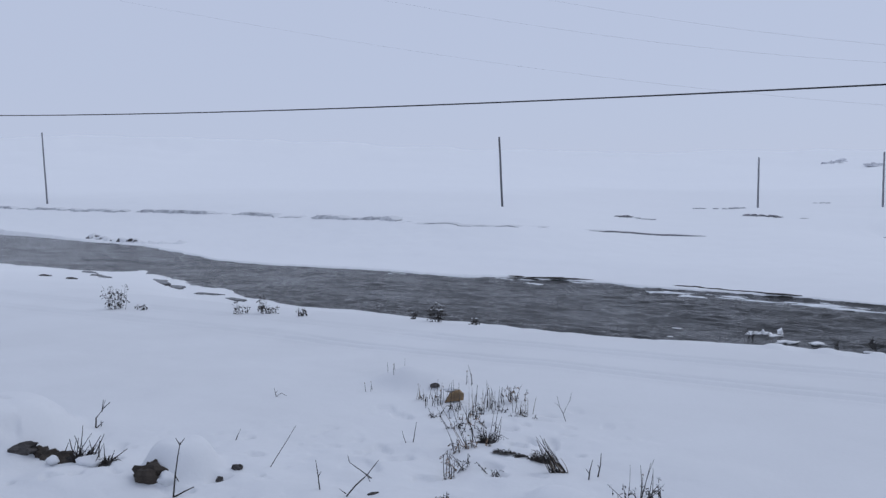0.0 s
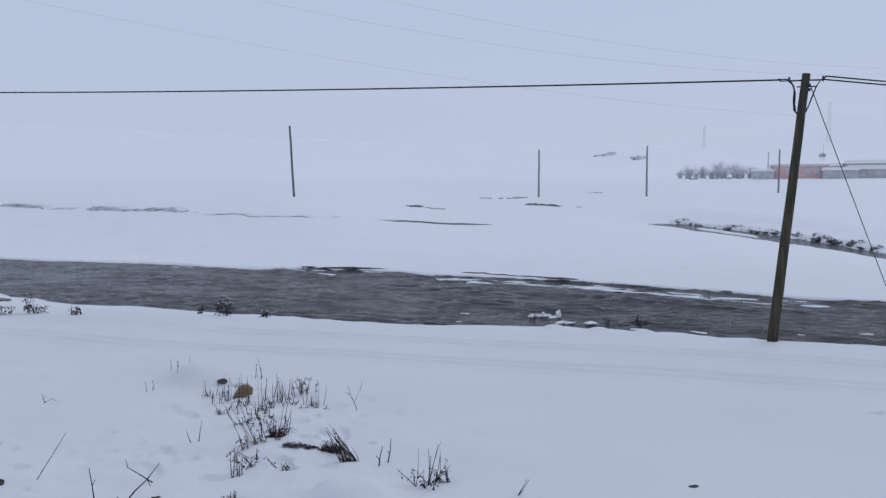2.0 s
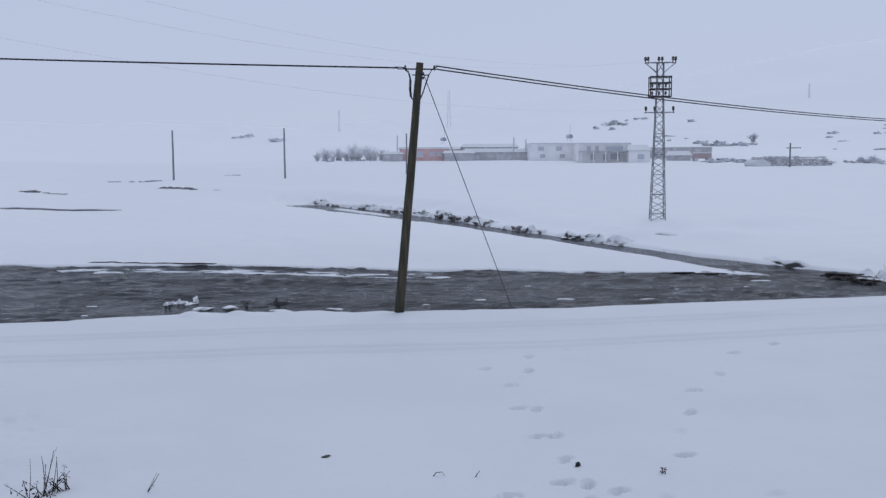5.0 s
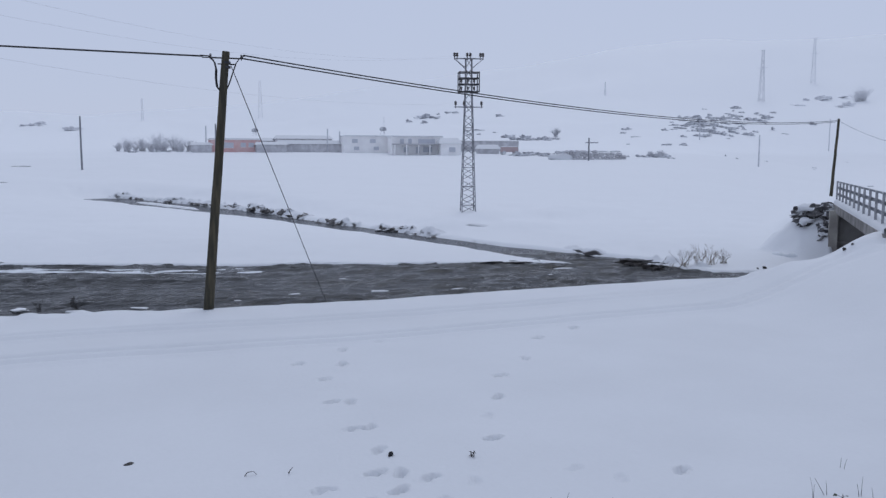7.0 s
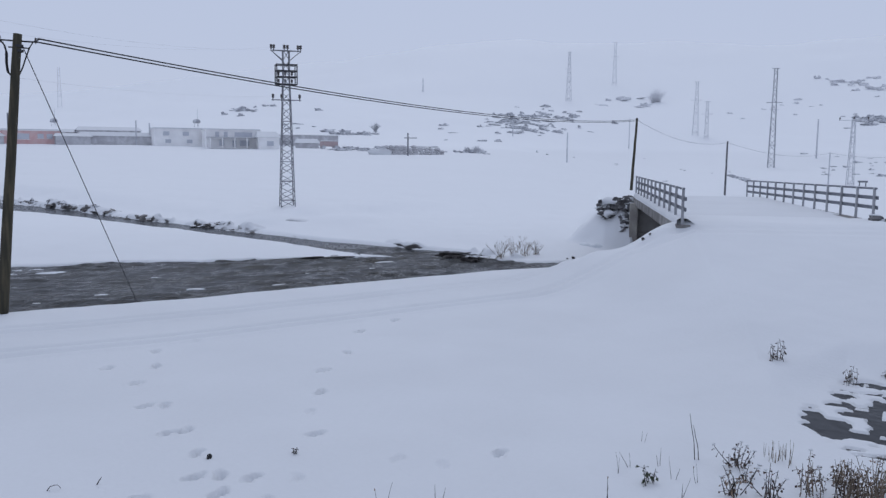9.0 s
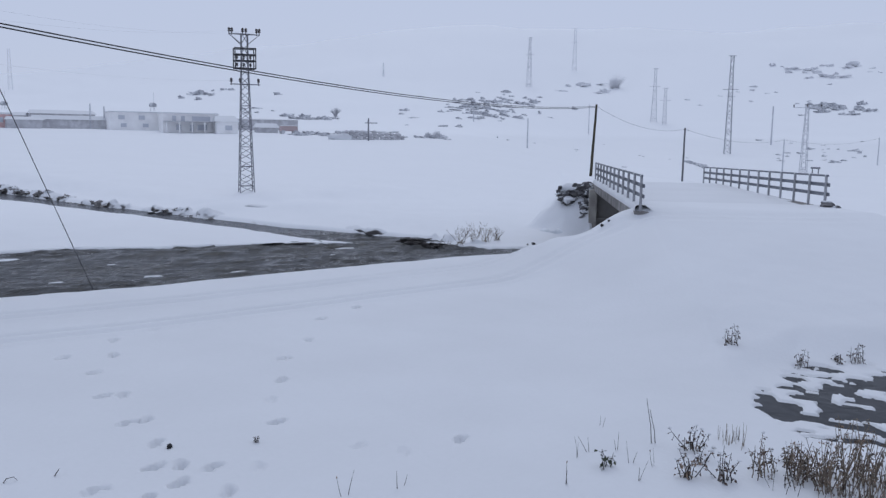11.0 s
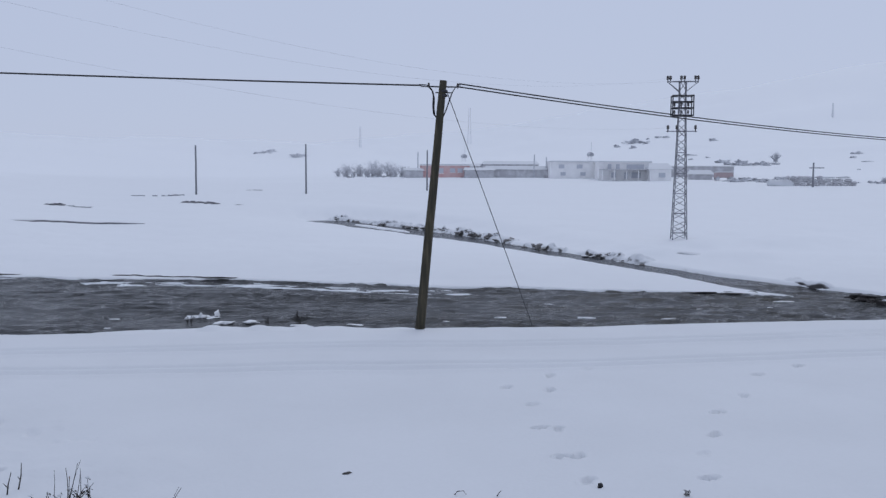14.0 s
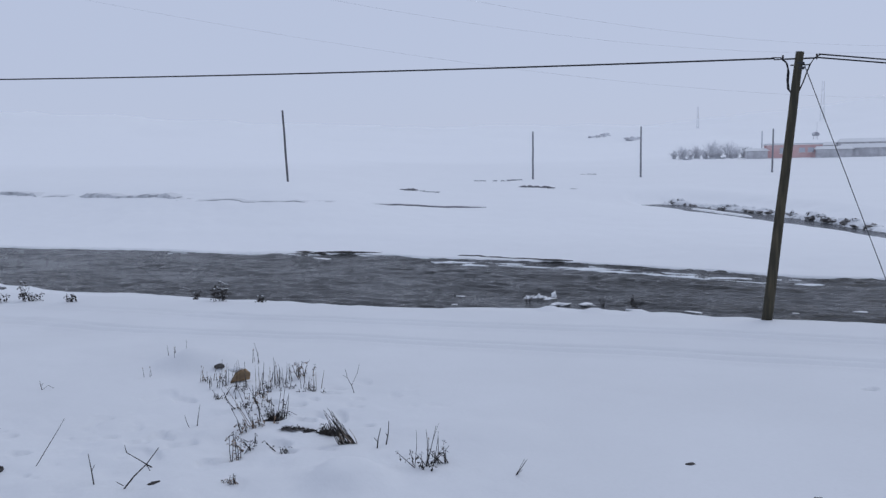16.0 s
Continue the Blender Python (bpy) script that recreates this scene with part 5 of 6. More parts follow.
def scarp(points, high, seed, label, wide=0.22, gap=0.25, mat=FARSOIL):
    """A low broken scarp of bare earth across the snow, with gaps."""
    rnd = random.Random(seed)
    ob = thing("earth_scarp", pose(0, 0, 0), label, "earth scarp", "bare earth in the snowy field")
    for j, ((ax_, ay), (bx, by)) in enumerate(zip(points, points[1:])):
        if len(points) > 5 and rnd.random() < gap * 0.6:
            continue
        n = max(4, int(math.hypot(bx - ax_, by - ay) / (0.45 if mat is FARSOIL else 0.2)))
        s = Shape()
        for i in range(n):
            if rnd.random() < gap:
                continue
            t = (i + rnd.random()) / n
            x, y = ax_ + (bx - ax_) * t, ay + (by - ay) * t + rnd.gauss(0, wide)
            h = high * rnd.uniform(0.3, 1.0)
            clod = Shape().lump((0, 0, 0), (rnd.uniform(0.3, 0.8), wide * rnd.uniform(0.5, 1.3), h * 0.7), 0.6, seed * 91 + i, 5, 9, angular=True)
            turn = Matrix.Translation((x, y, float(ground(x, y)) + h * 0.15)) @ Matrix.Rotation(math.atan2(by - ay, bx - ax_), 4, "Z")
            s.add([turn @ Vector(p) for p in clod.v], clod.f)
        if s.v:
            tagged(part("earth", s, mat, ob), kind="stuff")
    return ob


def bank_edge(points, high, seed, label, cover=0.35, mat=BANKFACE, back=1.4, jut=0.25):
    """A low cut edge in the field: an uneven face of earth under a lip of snow that runs back into the ground."""
    face, lip = Shape(), Shape()
    total = sum(math.hypot(b[0] - a[0], b[1] - a[1]) for a, b in zip(points, points[1:]))
    run = 0.0
    for a, b in zip(points, points[1:]):
        length = math.hypot(b[0] - a[0], b[1] - a[1])
        w = Vector(((b[0] - a[0]) / length, (b[1] - a[1]) / length, 0))
        aft = Vector((-w.y, w.x, 0)) if -w.y * a[0] + w.x * a[1] > 0 else Vector((w.y, -w.x, 0))
        n = max(3, int(length / 0.4))
        for k in range(n):
            x, y = a[0] + (b[0] - a[0]) * k / n, a[1] + (b[1] - a[1]) * k / n
            tall = high * float(smooth(cover - 0.2, cover + 0.35, vnoise(x / 4.2 + seed, y / 4.2, seed) * 0.65 + vnoise(x / 1.1, y / 1.1, seed + 1) * 0.35))
            tall *= min(1, run / 2.5, (total - run) / 2.5)
            run += length / n
            p = Vector((x, y, 0)) + aft * (jut * (float(vnoise(x / 0.8, y / 0.8, seed + 2)) - 0.5) * 2)
            z0, q = float(ground(p.x, p.y)), p + aft * (0.1 + 0.25 * tall)
            face.v += [(p.x, p.y, z0 - 0.1), (p.x, p.y, z0 + tall * 0.45), (q.x, q.y, z0 + tall)]
            r, e = q + aft * back * 0.4, q + aft * back * (0.5 + tall / max(high, 0.01))
            lip.v += [(q.x, q.y, z0 + tall + 0.004), (r.x, r.y, float(ground(r.x, r.y)) + tall * 0.85), (e.x, e.y, float(ground(e.x, e.y)) - 0.08)]
    n = len(face.v) // 3
    face.f = [(3 * k + j, 3 * k + j + 1, 3 * k + j + 4, 3 * k + j + 3) for k in range(n - 1) for j in range(2)]
    lip.f = list(face.f)
    ob = thing("earth_scarp", pose(0, 0, 0), label, "earth scarp", "bare earth in the snowy field")
    part("earth", face, mat, ob, soft=True)
    part("snow_lip", lip, SNOW, ob, "snow on the edge", soft=True)
    return ob


bank_edge([(-80, 149), (-64.7, 138), (-54, 129.7), (-46, 123.7)], 0.38, 1, "low grey earth bank across the snowy field", 0.3)
bank_edge([(-45, 122.9), (-37.9, 117.5), (-26.3, 108.1), (-15.8, 97)], 0.4, 7, "low grey earth bank across the snowy field", 0.36)
bank_edge([(-15.5, 96.6), (-12.9, 92.5), (-8.4, 87), (-4.5, 80.9)], 0.45, 4, "low grey earth bank across the snowy field", 0.3)
bank_edge([(-4.4, 80.8), (-1.5, 78.4), (2.3, 75.1), (6.6, 72.9), (10, 73.6)], 0.16, 5, "thin dark earth edge across the snowy field", 0.5, FARSOIL)
bank_edge([(12.6, 74.1), (13.7, 74.6), (17.4, 77.6), (21, 77.4), (24, 76)], 0.14, 6, "thin dark open ditch in the snow", -0.05, DITCH, jut=0.1)
scarp([(19.5, 98.6), (21, 100), (22.5, 100.7)], 0.26, 4, "dark earth patch in the snowy field", 0.4, 0.4, DITCH)
scarp([(22.5, 99.5), (24.6, 97)], 0.12, 5, "dark earth patch in the snowy field", 0.3, 0.4)
scarp([(36.6, 103.2), (37.9, 102.3), (39.4, 99.4)], 0.26, 6, "dark earth patch in the snowy field", 0.45, 0.45, DITCH)
scarp([(40.5, 97.5), (41.6, 95)], 0.14, 7, "dark earth patch in the snowy field", 0.3, 0.4)
scarp([(36, 122), (37.4, 120.5), (40.4, 117.6), (42, 118)], 0.25, 8, "thin dark earth scarp across the snowy field", 0.3, 0.4)
scarp([(56, 128), (57.5, 126.5)], 0.25, 9, "dark earth patch in the snowy field", 0.3, 0.3)
scarp([(29.3, 29.2), (30.2, 28.2), (31.2, 27.2), (32.4, 26.1)], 0.22, 10, "dark undercut edge of the river bank", 0.16, 0.0, SOIL)
scarp([(33.6, 25.0), (35.2, 23.6)], 0.06, 11, "dark undercut edge of the river bank", 0.1, 0.1, SOIL)
scarp([(13.2, 47.4), (15.6, 45.0), (17.8, 43.0)], 0.05, 12, "dark undercut edge of the river bank", 0.12, 0.1, SOIL)
scarp([(4.5, 53.4), (7.6, 51.7), (8.8, 51)], 0.06, 23, "dark undercut edge of the river bank", 0.12, 0.1, SOIL)
drift_pile = thing("driftwood", pose(38.15, 18.7, WATER), "dark driftwood and sod caught at the water's edge", "driftwood")
rnd = random.Random(31)
for i in range(11):
    t, length = rnd.uniform(-1.1, 1.1), rnd.uniform(0.5, 1.5)
    way = Vector((rnd.gauss(0.1, 0.25), -1, rnd.gauss(0.05, 0.12))).normalized() * length
    root = Vector((rnd.gauss(0, 0.16), t + length * 0.5, rnd.uniform(0.02, 0.2)))
    part("log", Shape().path([root, root + way * 0.5 + Vector((rnd.gauss(0, 0.06), 0, rnd.gauss(0.02, 0.04))), root + way], [0.06, 0.05, 0.03], 6), SOIL, drift_pile)
for i in range(7):
    part("clod", Shape().lump((rnd.gauss(0, 0.15), rnd.uniform(-1.0, 1.0), 0.03), (0.18, 0.32, 0.13), 0.8, 1470 + i, 6, 9, angular=True), SOIL, drift_pile)
for i in range(3):
    part("snow_cap", Shape().lump((rnd.gauss(0, 0.1), rnd.uniform(-0.9, 0.9), 0.17), (0.14, 0.2, 0.05), 0.5, 1480 + i, 5, 9), SNOW, drift_pile, soft=True)
bank_edge([(43.9, 36.0), (44.6, 35.2), (45.2, 34.4), (45.3, 33.2)], 0.24, 9, "low snowy bank near the power mast", 0.3, jut=0.15)
scarp([(52.5, 37.5), (54, 37)], 0.1, 14, "bare earth edge near the power mast", 0.2, 0.4)


def sod(x, y, long, high, seed, way=(0.25, -0.97), snowy=0.6):
    """A torn sod of dark earth and roots with dabs of snow on it."""
    rnd = random.Random(seed)
    ob = thing("sod", pose(x, y, float(ground(x, y))), "dark torn sod of earth with dabs of snow beside the stream", "sod", "torn sods of the stream")
    earth, cap = Shape(), Shape()
    for k in range(max(3, int(long / 0.28))):
        t = rnd.uniform(-0.5, 0.5) * long
        px, py, h = way[0] * t + rnd.gauss(0, 0.14), way[1] * t + rnd.gauss(0, 0.14), 0.72 * high * rnd.uniform(0.3, 1.1)
        earth.lump((px, py, h * 0.2), (rnd.uniform(0.16, 0.3), rnd.uniform(0.25, 0.55), h * 0.75), 0.9, seed * 17 + k, 6, 9, angular=True)
        if rnd.random() < snowy + 0.15:
            cap.lump((px + rnd.gauss(0, 0.1), py + rnd.gauss(0, 0.1), h * 0.85), (rnd.uniform(0.16, 0.34), rnd.uniform(0.14, 0.28), h * 0.3), 0.5, seed * 19 + k, 6, 9)
    tagged(part("earth", earth, SODEARTH, ob), kind="stuff")
    if cap.v:
        tagged(part("snow_cap", cap, SNOW, ob, "dabs of snow", soft=True), kind="stuff")


for i, (x, y, long, high, snowy) in enumerate(((46.83, 83.65, 0.8, 0.3, 0.4), (47.2, 78.9, 1.3, 0.38, 0.4), (47.1, 73.3, 1.2, 0.34, 0.5), (47.05, 68.7, 1.3, 0.5, 0.6), (47.1, 66.8, 1.4, 0.42, 0.7), (46.9, 63.4, 1.6, 0.3, 0.4),
                                               (46.2, 59.0, 1.8, 0.5, 1.0), (45.7, 56.2, 1.8, 0.5, 0.9), (45.3, 54.0, 2.0, 0.5, 0.25), (44.6, 51.6, 2.2, 0.5, 0.3), (43.9, 49.4, 1.2, 0.3, 0.3), (43.4, 46.9, 1.4, 0.5, 0.3), (43.1, 45.2, 1.4, 0.5, 0.2),
                                               (42.5, 41.0, 1.4, 0.2, 0.9), (42.3, 39.3, 1.6, 0.26, 0.9), (42.0, 37.4, 1.6, 0.24, 0.8), (41.7, 35.6, 1.2, 0.18, 0.8), (42.7, 38.6, 1.6, 0.26, 0.8))):
    sod(x, y, long, high, 1500 + i, snowy=snowy)


# ---- dry plants in the snow ----
def stem(s, root, tip, r, bend, rnd, steps=4):
    root, tip = Vector(root), Vector(tip)
    off = Vector((rnd.gauss(0, bend), rnd.gauss(0, bend), 0))
    pts = [root.lerp(tip, k / steps) + off * math.sin(3.14159 * k / steps) for k in range(steps + 1)]
    s.path(pts, [r * (1 - 0.65 * k / steps) for k in range(steps + 1)], 5, True)
    return pts


def reed_clump(x, y, count, high, spread, seed, label, mat=STALK, lean=(0, 0), r=0.0055, heads=0.15, loose=0.25, sink=0.05):
    """Stiff dry stalks, some with a dark seed head; each stalk is a part."""
    rnd = random.Random(seed)
    ob = thing("dry_stalks", pose(x, y, float(snow_top(x, y))), label, "dry plant", "dry stalks in the snow")
    for i in range(count):
        px, py = rnd.gauss(0, spread), rnd.gauss(0, spread * 0.6)
        h = high * rnd.uniform(0.45, 1.05)
        s = Shape()
        tip = (px + lean[0] * h + rnd.gauss(0, loose) * h * 0.35, py + lean[1] * h + rnd.gauss(0, loose) * h * 0.3, h)
        pts = stem(s, (px, py, -sink), tip, r * rnd.uniform(0.7, 1.3), 0.02 * high, rnd)
        st = part("stalk", s, mat, ob)
        if rnd.random() < heads:
            hd = Shape().lump(pts[-1], (0.008, 0.008, 0.014), 0.9, seed * 31 + i, 4, 6)
            part("seed_head", hd, LEAF, st)
    return ob


def twig(x, y, points, r, label, mat=STALK, turn=0.0, forks=()):
    """A bare woody twig from points (across, deep, up), with side forks (from, to)."""
    s = Shape()
    s.path(points, [r * (1 - 0.6 * k / (len(points) - 1)) for k in range(len(points))], 6)
    ob = part("bare_twig", s, mat, at=pose(x, y, float(snow_top(x, y)) - 0.02, 0, 0, turn), soft=True)
    for a, b in forks:
        part("fork", Shape().path([a, b], [r * 0.6, r * 0.3], 5), mat, ob)
    return tagged(ob, label, "twig", "bare twigs in the snow")


def leafy_weed(x, y, high, wide, stems, leaves, seed, label, leaf=LEAF, size=0.045, snow=0, lean=0.5, mat=STALK, name="withered_weed"):
    """A withered weed: branching stems with curled hanging leaves."""
    rnd = random.Random(seed)
    ob = thing(name, pose(x, y, float(snow_top(x, y))), label, "weed", "withered weeds in the snow")
    for i in range(stems):
        st, lf = Shape(), Shape()
        a = rnd.uniform(0, 6.28)
        px, py = rnd.gauss(0, wide * 0.4), rnd.gauss(0, wide * 0.3)
        h = high * rnd.uniform(0.5, 1.0)
        tip = (px + math.cos(a) * lean * h * rnd.random(), py + math.sin(a) * lean * h * rnd.random(), h)
        pts = stem(st, (px, py, -0.05), tip, 0.008, 0.05 * high, rnd)
        for k in range(leaves):
            t = rnd.uniform(0.2, 1.0)
            j = min(int(t * 4), 3)
            p = pts[j].lerp(pts[j + 1], t * 4 - j)
            d = Vector((rnd.gauss(0, 1), rnd.gauss(0, 1), rnd.gauss(-0.4, 0.6)))
            q = p + d.normalized() * size * rnd.uniform(0.3, 1.4)
            st.path([p, q], 0.003, 3, False)
            lf.leaf(q, d + Vector((0, 0, -0.6)), size * rnd.uniform(0.6, 1.5), rnd)
        stalk = part("stem", st, mat, ob)
        tagged(part("foliage", lf, leaf, stalk, "curled dead leaves"), kind="stuff")
        if rnd.random() < snow:
            part("snow_cap", Shape().lump(pts[-1] + Vector((0, 0, 0.01)), (0.03, 0.026, 0.013), 0.6, seed * 7 + i, 4, 7), SNOW, stalk, "dab of snow", soft=True)
    return ob


# the reedy patch in the middle of the field
BACK = ((-0.49, 16.7, 6, 0.36), (-0.26, 16.3, 6, 0.42), (0.02, 16.35, 10, 0.72), (0.47, 17.9, 4, 0.5), (0.62, 16.1, 9, 0.62), (0.82, 16.2, 12, 0.72), (1.02, 16.5, 7, 0.5), (1.44, 15.6, 5, 0.38), (1.56, 15.5, 6, 0.42))
for i, (x, y, n, h) in enumerate(BACK):
    reed_clump(x, y, n, h * 0.78, 0.11, 500 + i, "cluster of stiff dry brown stalks in the snow", STALK if i % 4 else STRAW, heads=0.3, loose=0.45, r=0.0065)
reed_clump(-1.19, 18.4, 6, 0.3, 0.25, 511, "short dry stalk ends poking from a drift", heads=0.2)
reed_clump(-1.63, 17.5, 3, 0.26, 0.12, 512, "short dry stalk ends poking from a drift", heads=0.2)
reed_clump(0.36, 15.3, 6, 0.3, 0.3, 513, "low scattered dry stalks in the snow", heads=0.6)
leafy_weed(1.32, 16.5, 0.42, 0.3, 10, 9, 515, "flattened dry weed with dark seed heads", size=0.03, snow=0.3)
wedge = Shape().add([(-0.2, -0.1, -0.12), (0.17, -0.13, -0.06), (0.21, 0.1, -0.1), (-0.14, 0.13, -0.12), (-0.1, -0.09, 0.0), (0.02, -0.07, 0.12), (0.19, -0.05, 0.05), (0.12, 0.1, 0.1), (-0.06, 0.1, 0.06)],
                    [(3, 2, 1, 0), (0, 1, 6, 5, 4), (1, 2, 7, 6), (2, 3, 8, 7), (3, 0, 4, 8), (4, 5, 8), (5, 6, 7), (5, 7, 8)])
stone = part("tan_stone", wedge, CLOD, at=pose(0.2, 16.6, float(snow_top(0.2, 16.6)) + 0.1, 0, 4, 8))
tagged(stone, "tan block of sandstone lying in the snow", "stone")
part("snow_cap", Shape().lump((-0.06, 0.06, 0.1), (0.13, 0.09, 0.06), 0.4, 521, 6, 10), SNOW, stone, soft=True)
for i, (x, y) in enumerate(((0.1, 16.0), (0.55, 15.7), (0.95, 15.9), (1.45, 15.3), (0.2, 14.5), (0.6, 14.3), (-0.35, 16.6), (-0.1, 15.4), (0.3, 12.6), (0.75, 12.4))):
    leafy_weed(x, y, 0.12 + 0.05 * (i % 3), 0.28, 7, 7, 1200 + i, "low dark withered weed pressed into the snow", STALK, 0.03, snow=0.1, lean=1.2)
dark = part("dark_stone", Shape().lump((0, 0, 0), (0.1, 0.07, 0.05), 0.3, 522, 6, 10), SOIL, at=pose(-0.2, 17.3, float(snow_top(-0.2, 17.3)) + 0.04))
tagged(dark, "small dark stone half buried in snow", "stone")
reed_clump(0.34, 13.5, 4, 0.85, 0.1, 530, "tall bent dry stalks leaning over the snow", STALK, lean=(-0.45, 0.1), r=0.006, heads=0.1, loose=0.3)
reed_clump(0.30, 13.45, 2, 0.8, 0.06, 531, "tall pale dry stalks leaning over the snow", STRAW, lean=(-0.5, 0.1), r=0.006, heads=0.2, loose=0.35)
reed_clump(0.47, 13.8, 2, 0.42, 0.03, 532, "single upright dry stalks", r=0.009, heads=0)
reed_clump(0.78, 13.8, 4, 0.9, 0.05, 533, "thin dry stalks rising from a dark tussock", lean=(0.22, 0), heads=0.4, r=0.007)
leafy_weed(0.38, 13.35, 0.2, 0.35, 9, 9, 534, "low dark withered weed pressed into the snow", size=0.04)
leafy_weed(0.08, 12.3, 0.55, 0.12, 5, 9, 535, "thin drooping weed with small dark leaves", size=0.035, lean=0.3)
leafy_weed(0.55, 15.0, 0.22, 0.3, 7, 7, 536, "low tangle of dark dry leaves in the snow", size=0.04)


def tussock(x, y, wide, high, seed, label, blades=60):
    rnd = random.Random(seed)
    ob = thing("tussock", pose(x, y, float(snow_top(x, y))), label, "tussock")
    part("root_clod", Shape().lump((0, 0, 0.0), (wide * 0.5, wide * 0.22, high * 0.4), 0.9, seed, 9, 15, angular=True), SOIL, ob)
    s = Shape()
    for i in range(blades):
        a, t = rnd.uniform(0, 6.28), rnd.uniform(0.2, 1.2)
        px, py = math.cos(a) * wide * 0.3 * rnd.random(), math.sin(a) * wide * 0.2 * rnd.random()
        ln = high * rnd.uniform(0.6, 1.5)
        s.path([(px, py, 0), (px + math.cos(a) * t * ln * 0.5, py + math.sin(a) * t * ln * 0.5, ln * 0.7), (px + math.cos(a) * t * ln, py + math.sin(a) * t * ln, ln * rnd.uniform(0.3, 0.8))], [0.006, 0.005, 0.002], 4, False)
    tagged(part("blades", s, STALK, ob, "dark dead grass blades"), kind="stuff")
    return ob


tussock(0.71, 13.75, 0.36, 0.17, 540, "dark wet grass tussock melting out of the snow")
# dark tufts added in place of the shade under the snow's edge
for i, (x, y, w) in enumerate(((0.86, 13.14, 0.2), (1.0, 13.06, 0.26), (1.16, 13.0, 0.22), (1.34, 12.95, 0.16))):
    tussock(x, y, w, 0.04, 1541 + i, "dark tufts put in for the shade along a hollow", 26)
tussock(1.5, 12.85, 0.3, 0.16, 543, "brown grass tuft under the leaning stalks", 50)
fan = thing("stalk_sheaf", pose(1.78, 12.3, float(snow_top(1.78, 12.3))), "dense sheaf of dark dry stalks leaning over in the snow", "dry plant")
rnd = random.Random(545)
for i in range(40):
    s = Shape()
    k, foot = rnd.uniform(0.2, 1.0), rnd.uniform(-0.2, 0.06)
    stem(s, (foot, rnd.gauss(0, 0.05), -0.05), (-0.44 * k + foot * (1 - k) + rnd.gauss(0, 0.035), 0.15 * k + rnd.gauss(0, 0.05), 0.6 * k + rnd.gauss(0, 0.03)), 0.008, 0.02, rnd)
    part("stalk", s, STRAW if i % 5 == 0 else STALK, fan)
def bare_twig(x, y, r, points, forks=()):
    twig(x, y, points, r, "bare dark twig sticking out of the snow", turn=math.degrees(math.atan2(-x, y)), forks=forks)


bare_twig(2.22, 15.2, 0.007, [(0, 0, 0), (-0.05, 0, 0.16), (-0.12, 0, 0.3), (-0.16, 0, 0.48)], [((-0.05, 0, 0.16), (0.06, 0, 0.4)), ((0.06, 0, 0.38), (0.1, 0, 0.56)), ((-0.12, 0, 0.3), (-0.2, 0, 0.36))])
bare_twig(-0.63, 13.86, 0.007, [(0, 0, 0), (-0.05, 0, 0.14), (-0.07, 0, 0.24)])
bare_twig(-0.52, 13.9, 0.008, [(0, 0, 0), (0.03, 0, 0.2), (0.06, 0, 0.36)])
bare_twig(-6.24, 14.9, 0.017, [(0, 0, -0.1), (0.02, 0, 0.2), (0.12, 0, 0.32), (0.18, 0, 0.5)], [((0.02, 0, 0.02), (0.14, 0, 0.12)), ((0.12, 0, 0.3), (0.15, 0, 0.52)), ((0.12, 0, 0.34), (0.26, 0, 0.46)), ((0.1, 0, 0.04), (0.1, 0, 0.14))])
bare_twig(-3.76, 11.45, 0.014, [(0, 0, -0.1), (0.04, 0, 0.3), (0.08, 0, 0.56), (0.12, 0, 0.78)], [((0.115, 0, 0.74), (0.06, 0, 0.84)), ((0.115, 0, 0.74), (0.18, 0, 0.83)), ((0.05, 0, 0.3), (0.09, 0, 0.22))])
bare_twig(-3.72, 11.35, 0.014, [(0, 0, 0.02), (0.15, 0, 0.09), (0.28, 0, 0.14)])
bare_twig(-2.75, 12.5, 0.007, [(0, 0, -0.2), (0.2, 0, 0.12), (0.42, 0, 0.46), (0.52, 0, 0.62)])
bare_twig(-1.72, 11.5, 0.011, [(0, 0, -0.1), (-0.03, 0, 0.2), (-0.06, 0, 0.44)], [((-0.03, 0, 0.2), (0.01, 0, 0.28))])
bare_twig(-1.4, 11.35, 0.012, [(0, 0, -0.05), (0.18, 0, 0.16), (0.34, 0, 0.3), (0.5, 0, 0.5)], [((0.34, 0, 0.3), (0.38, 0, 0.2)), ((0.05, 0, 0.05), (-0.04, 0, 0.12))])
bare_twig(-1.05, 12.15, 0.01, [(0, 0, 0), (-0.16, 0, 0.13), (-0.34, 0, 0.27)], [((-0.34, 0, 0.27), (-0.36, 0, 0.38))])
bare_twig(-3.49, 13.9, 0.009, [(0, 0, 0), (0.05, 0, 0.12), (0.09, 0, 0.2)])
bare_twig(2.09, 12.05, 0.012, [(0, 0, 0), (0.02, 0, 0.16), (0.06, 0, 0.32)], [((0.02, 0, 0.1), (-0.04, 0, 0.18))])
bare_twig(2.25, 12.2, 0.012, [(0, 0, 0), (0.04, 0, 0.2), (0.05, 0, 0.38)], [((0.03, 0, 0.14), (0.0, 0, 0.2))])
bare_twig(7.4, 8.4, 0.008, [(0, 0, 0), (0.04, -0.02, 0.07), (0.07, -0.05, 0.12)])
bare_twig(3.7, 10.5, 0.007, [(0, 0, 0), (0.09, 0, 0.13), (0.16, 0, 0.24)], [((0, 0, 0), (0.13, 0, 0.25)), ((0.02, 0, 0.02), (0.1, 0, 0.1))])
bare_twig(6.95, 8.75, 0.007, [(0, 0, 0), (0.05, 0, 0.07), (0.13, 0, 0.08), (0.17, 0, 0.03)])
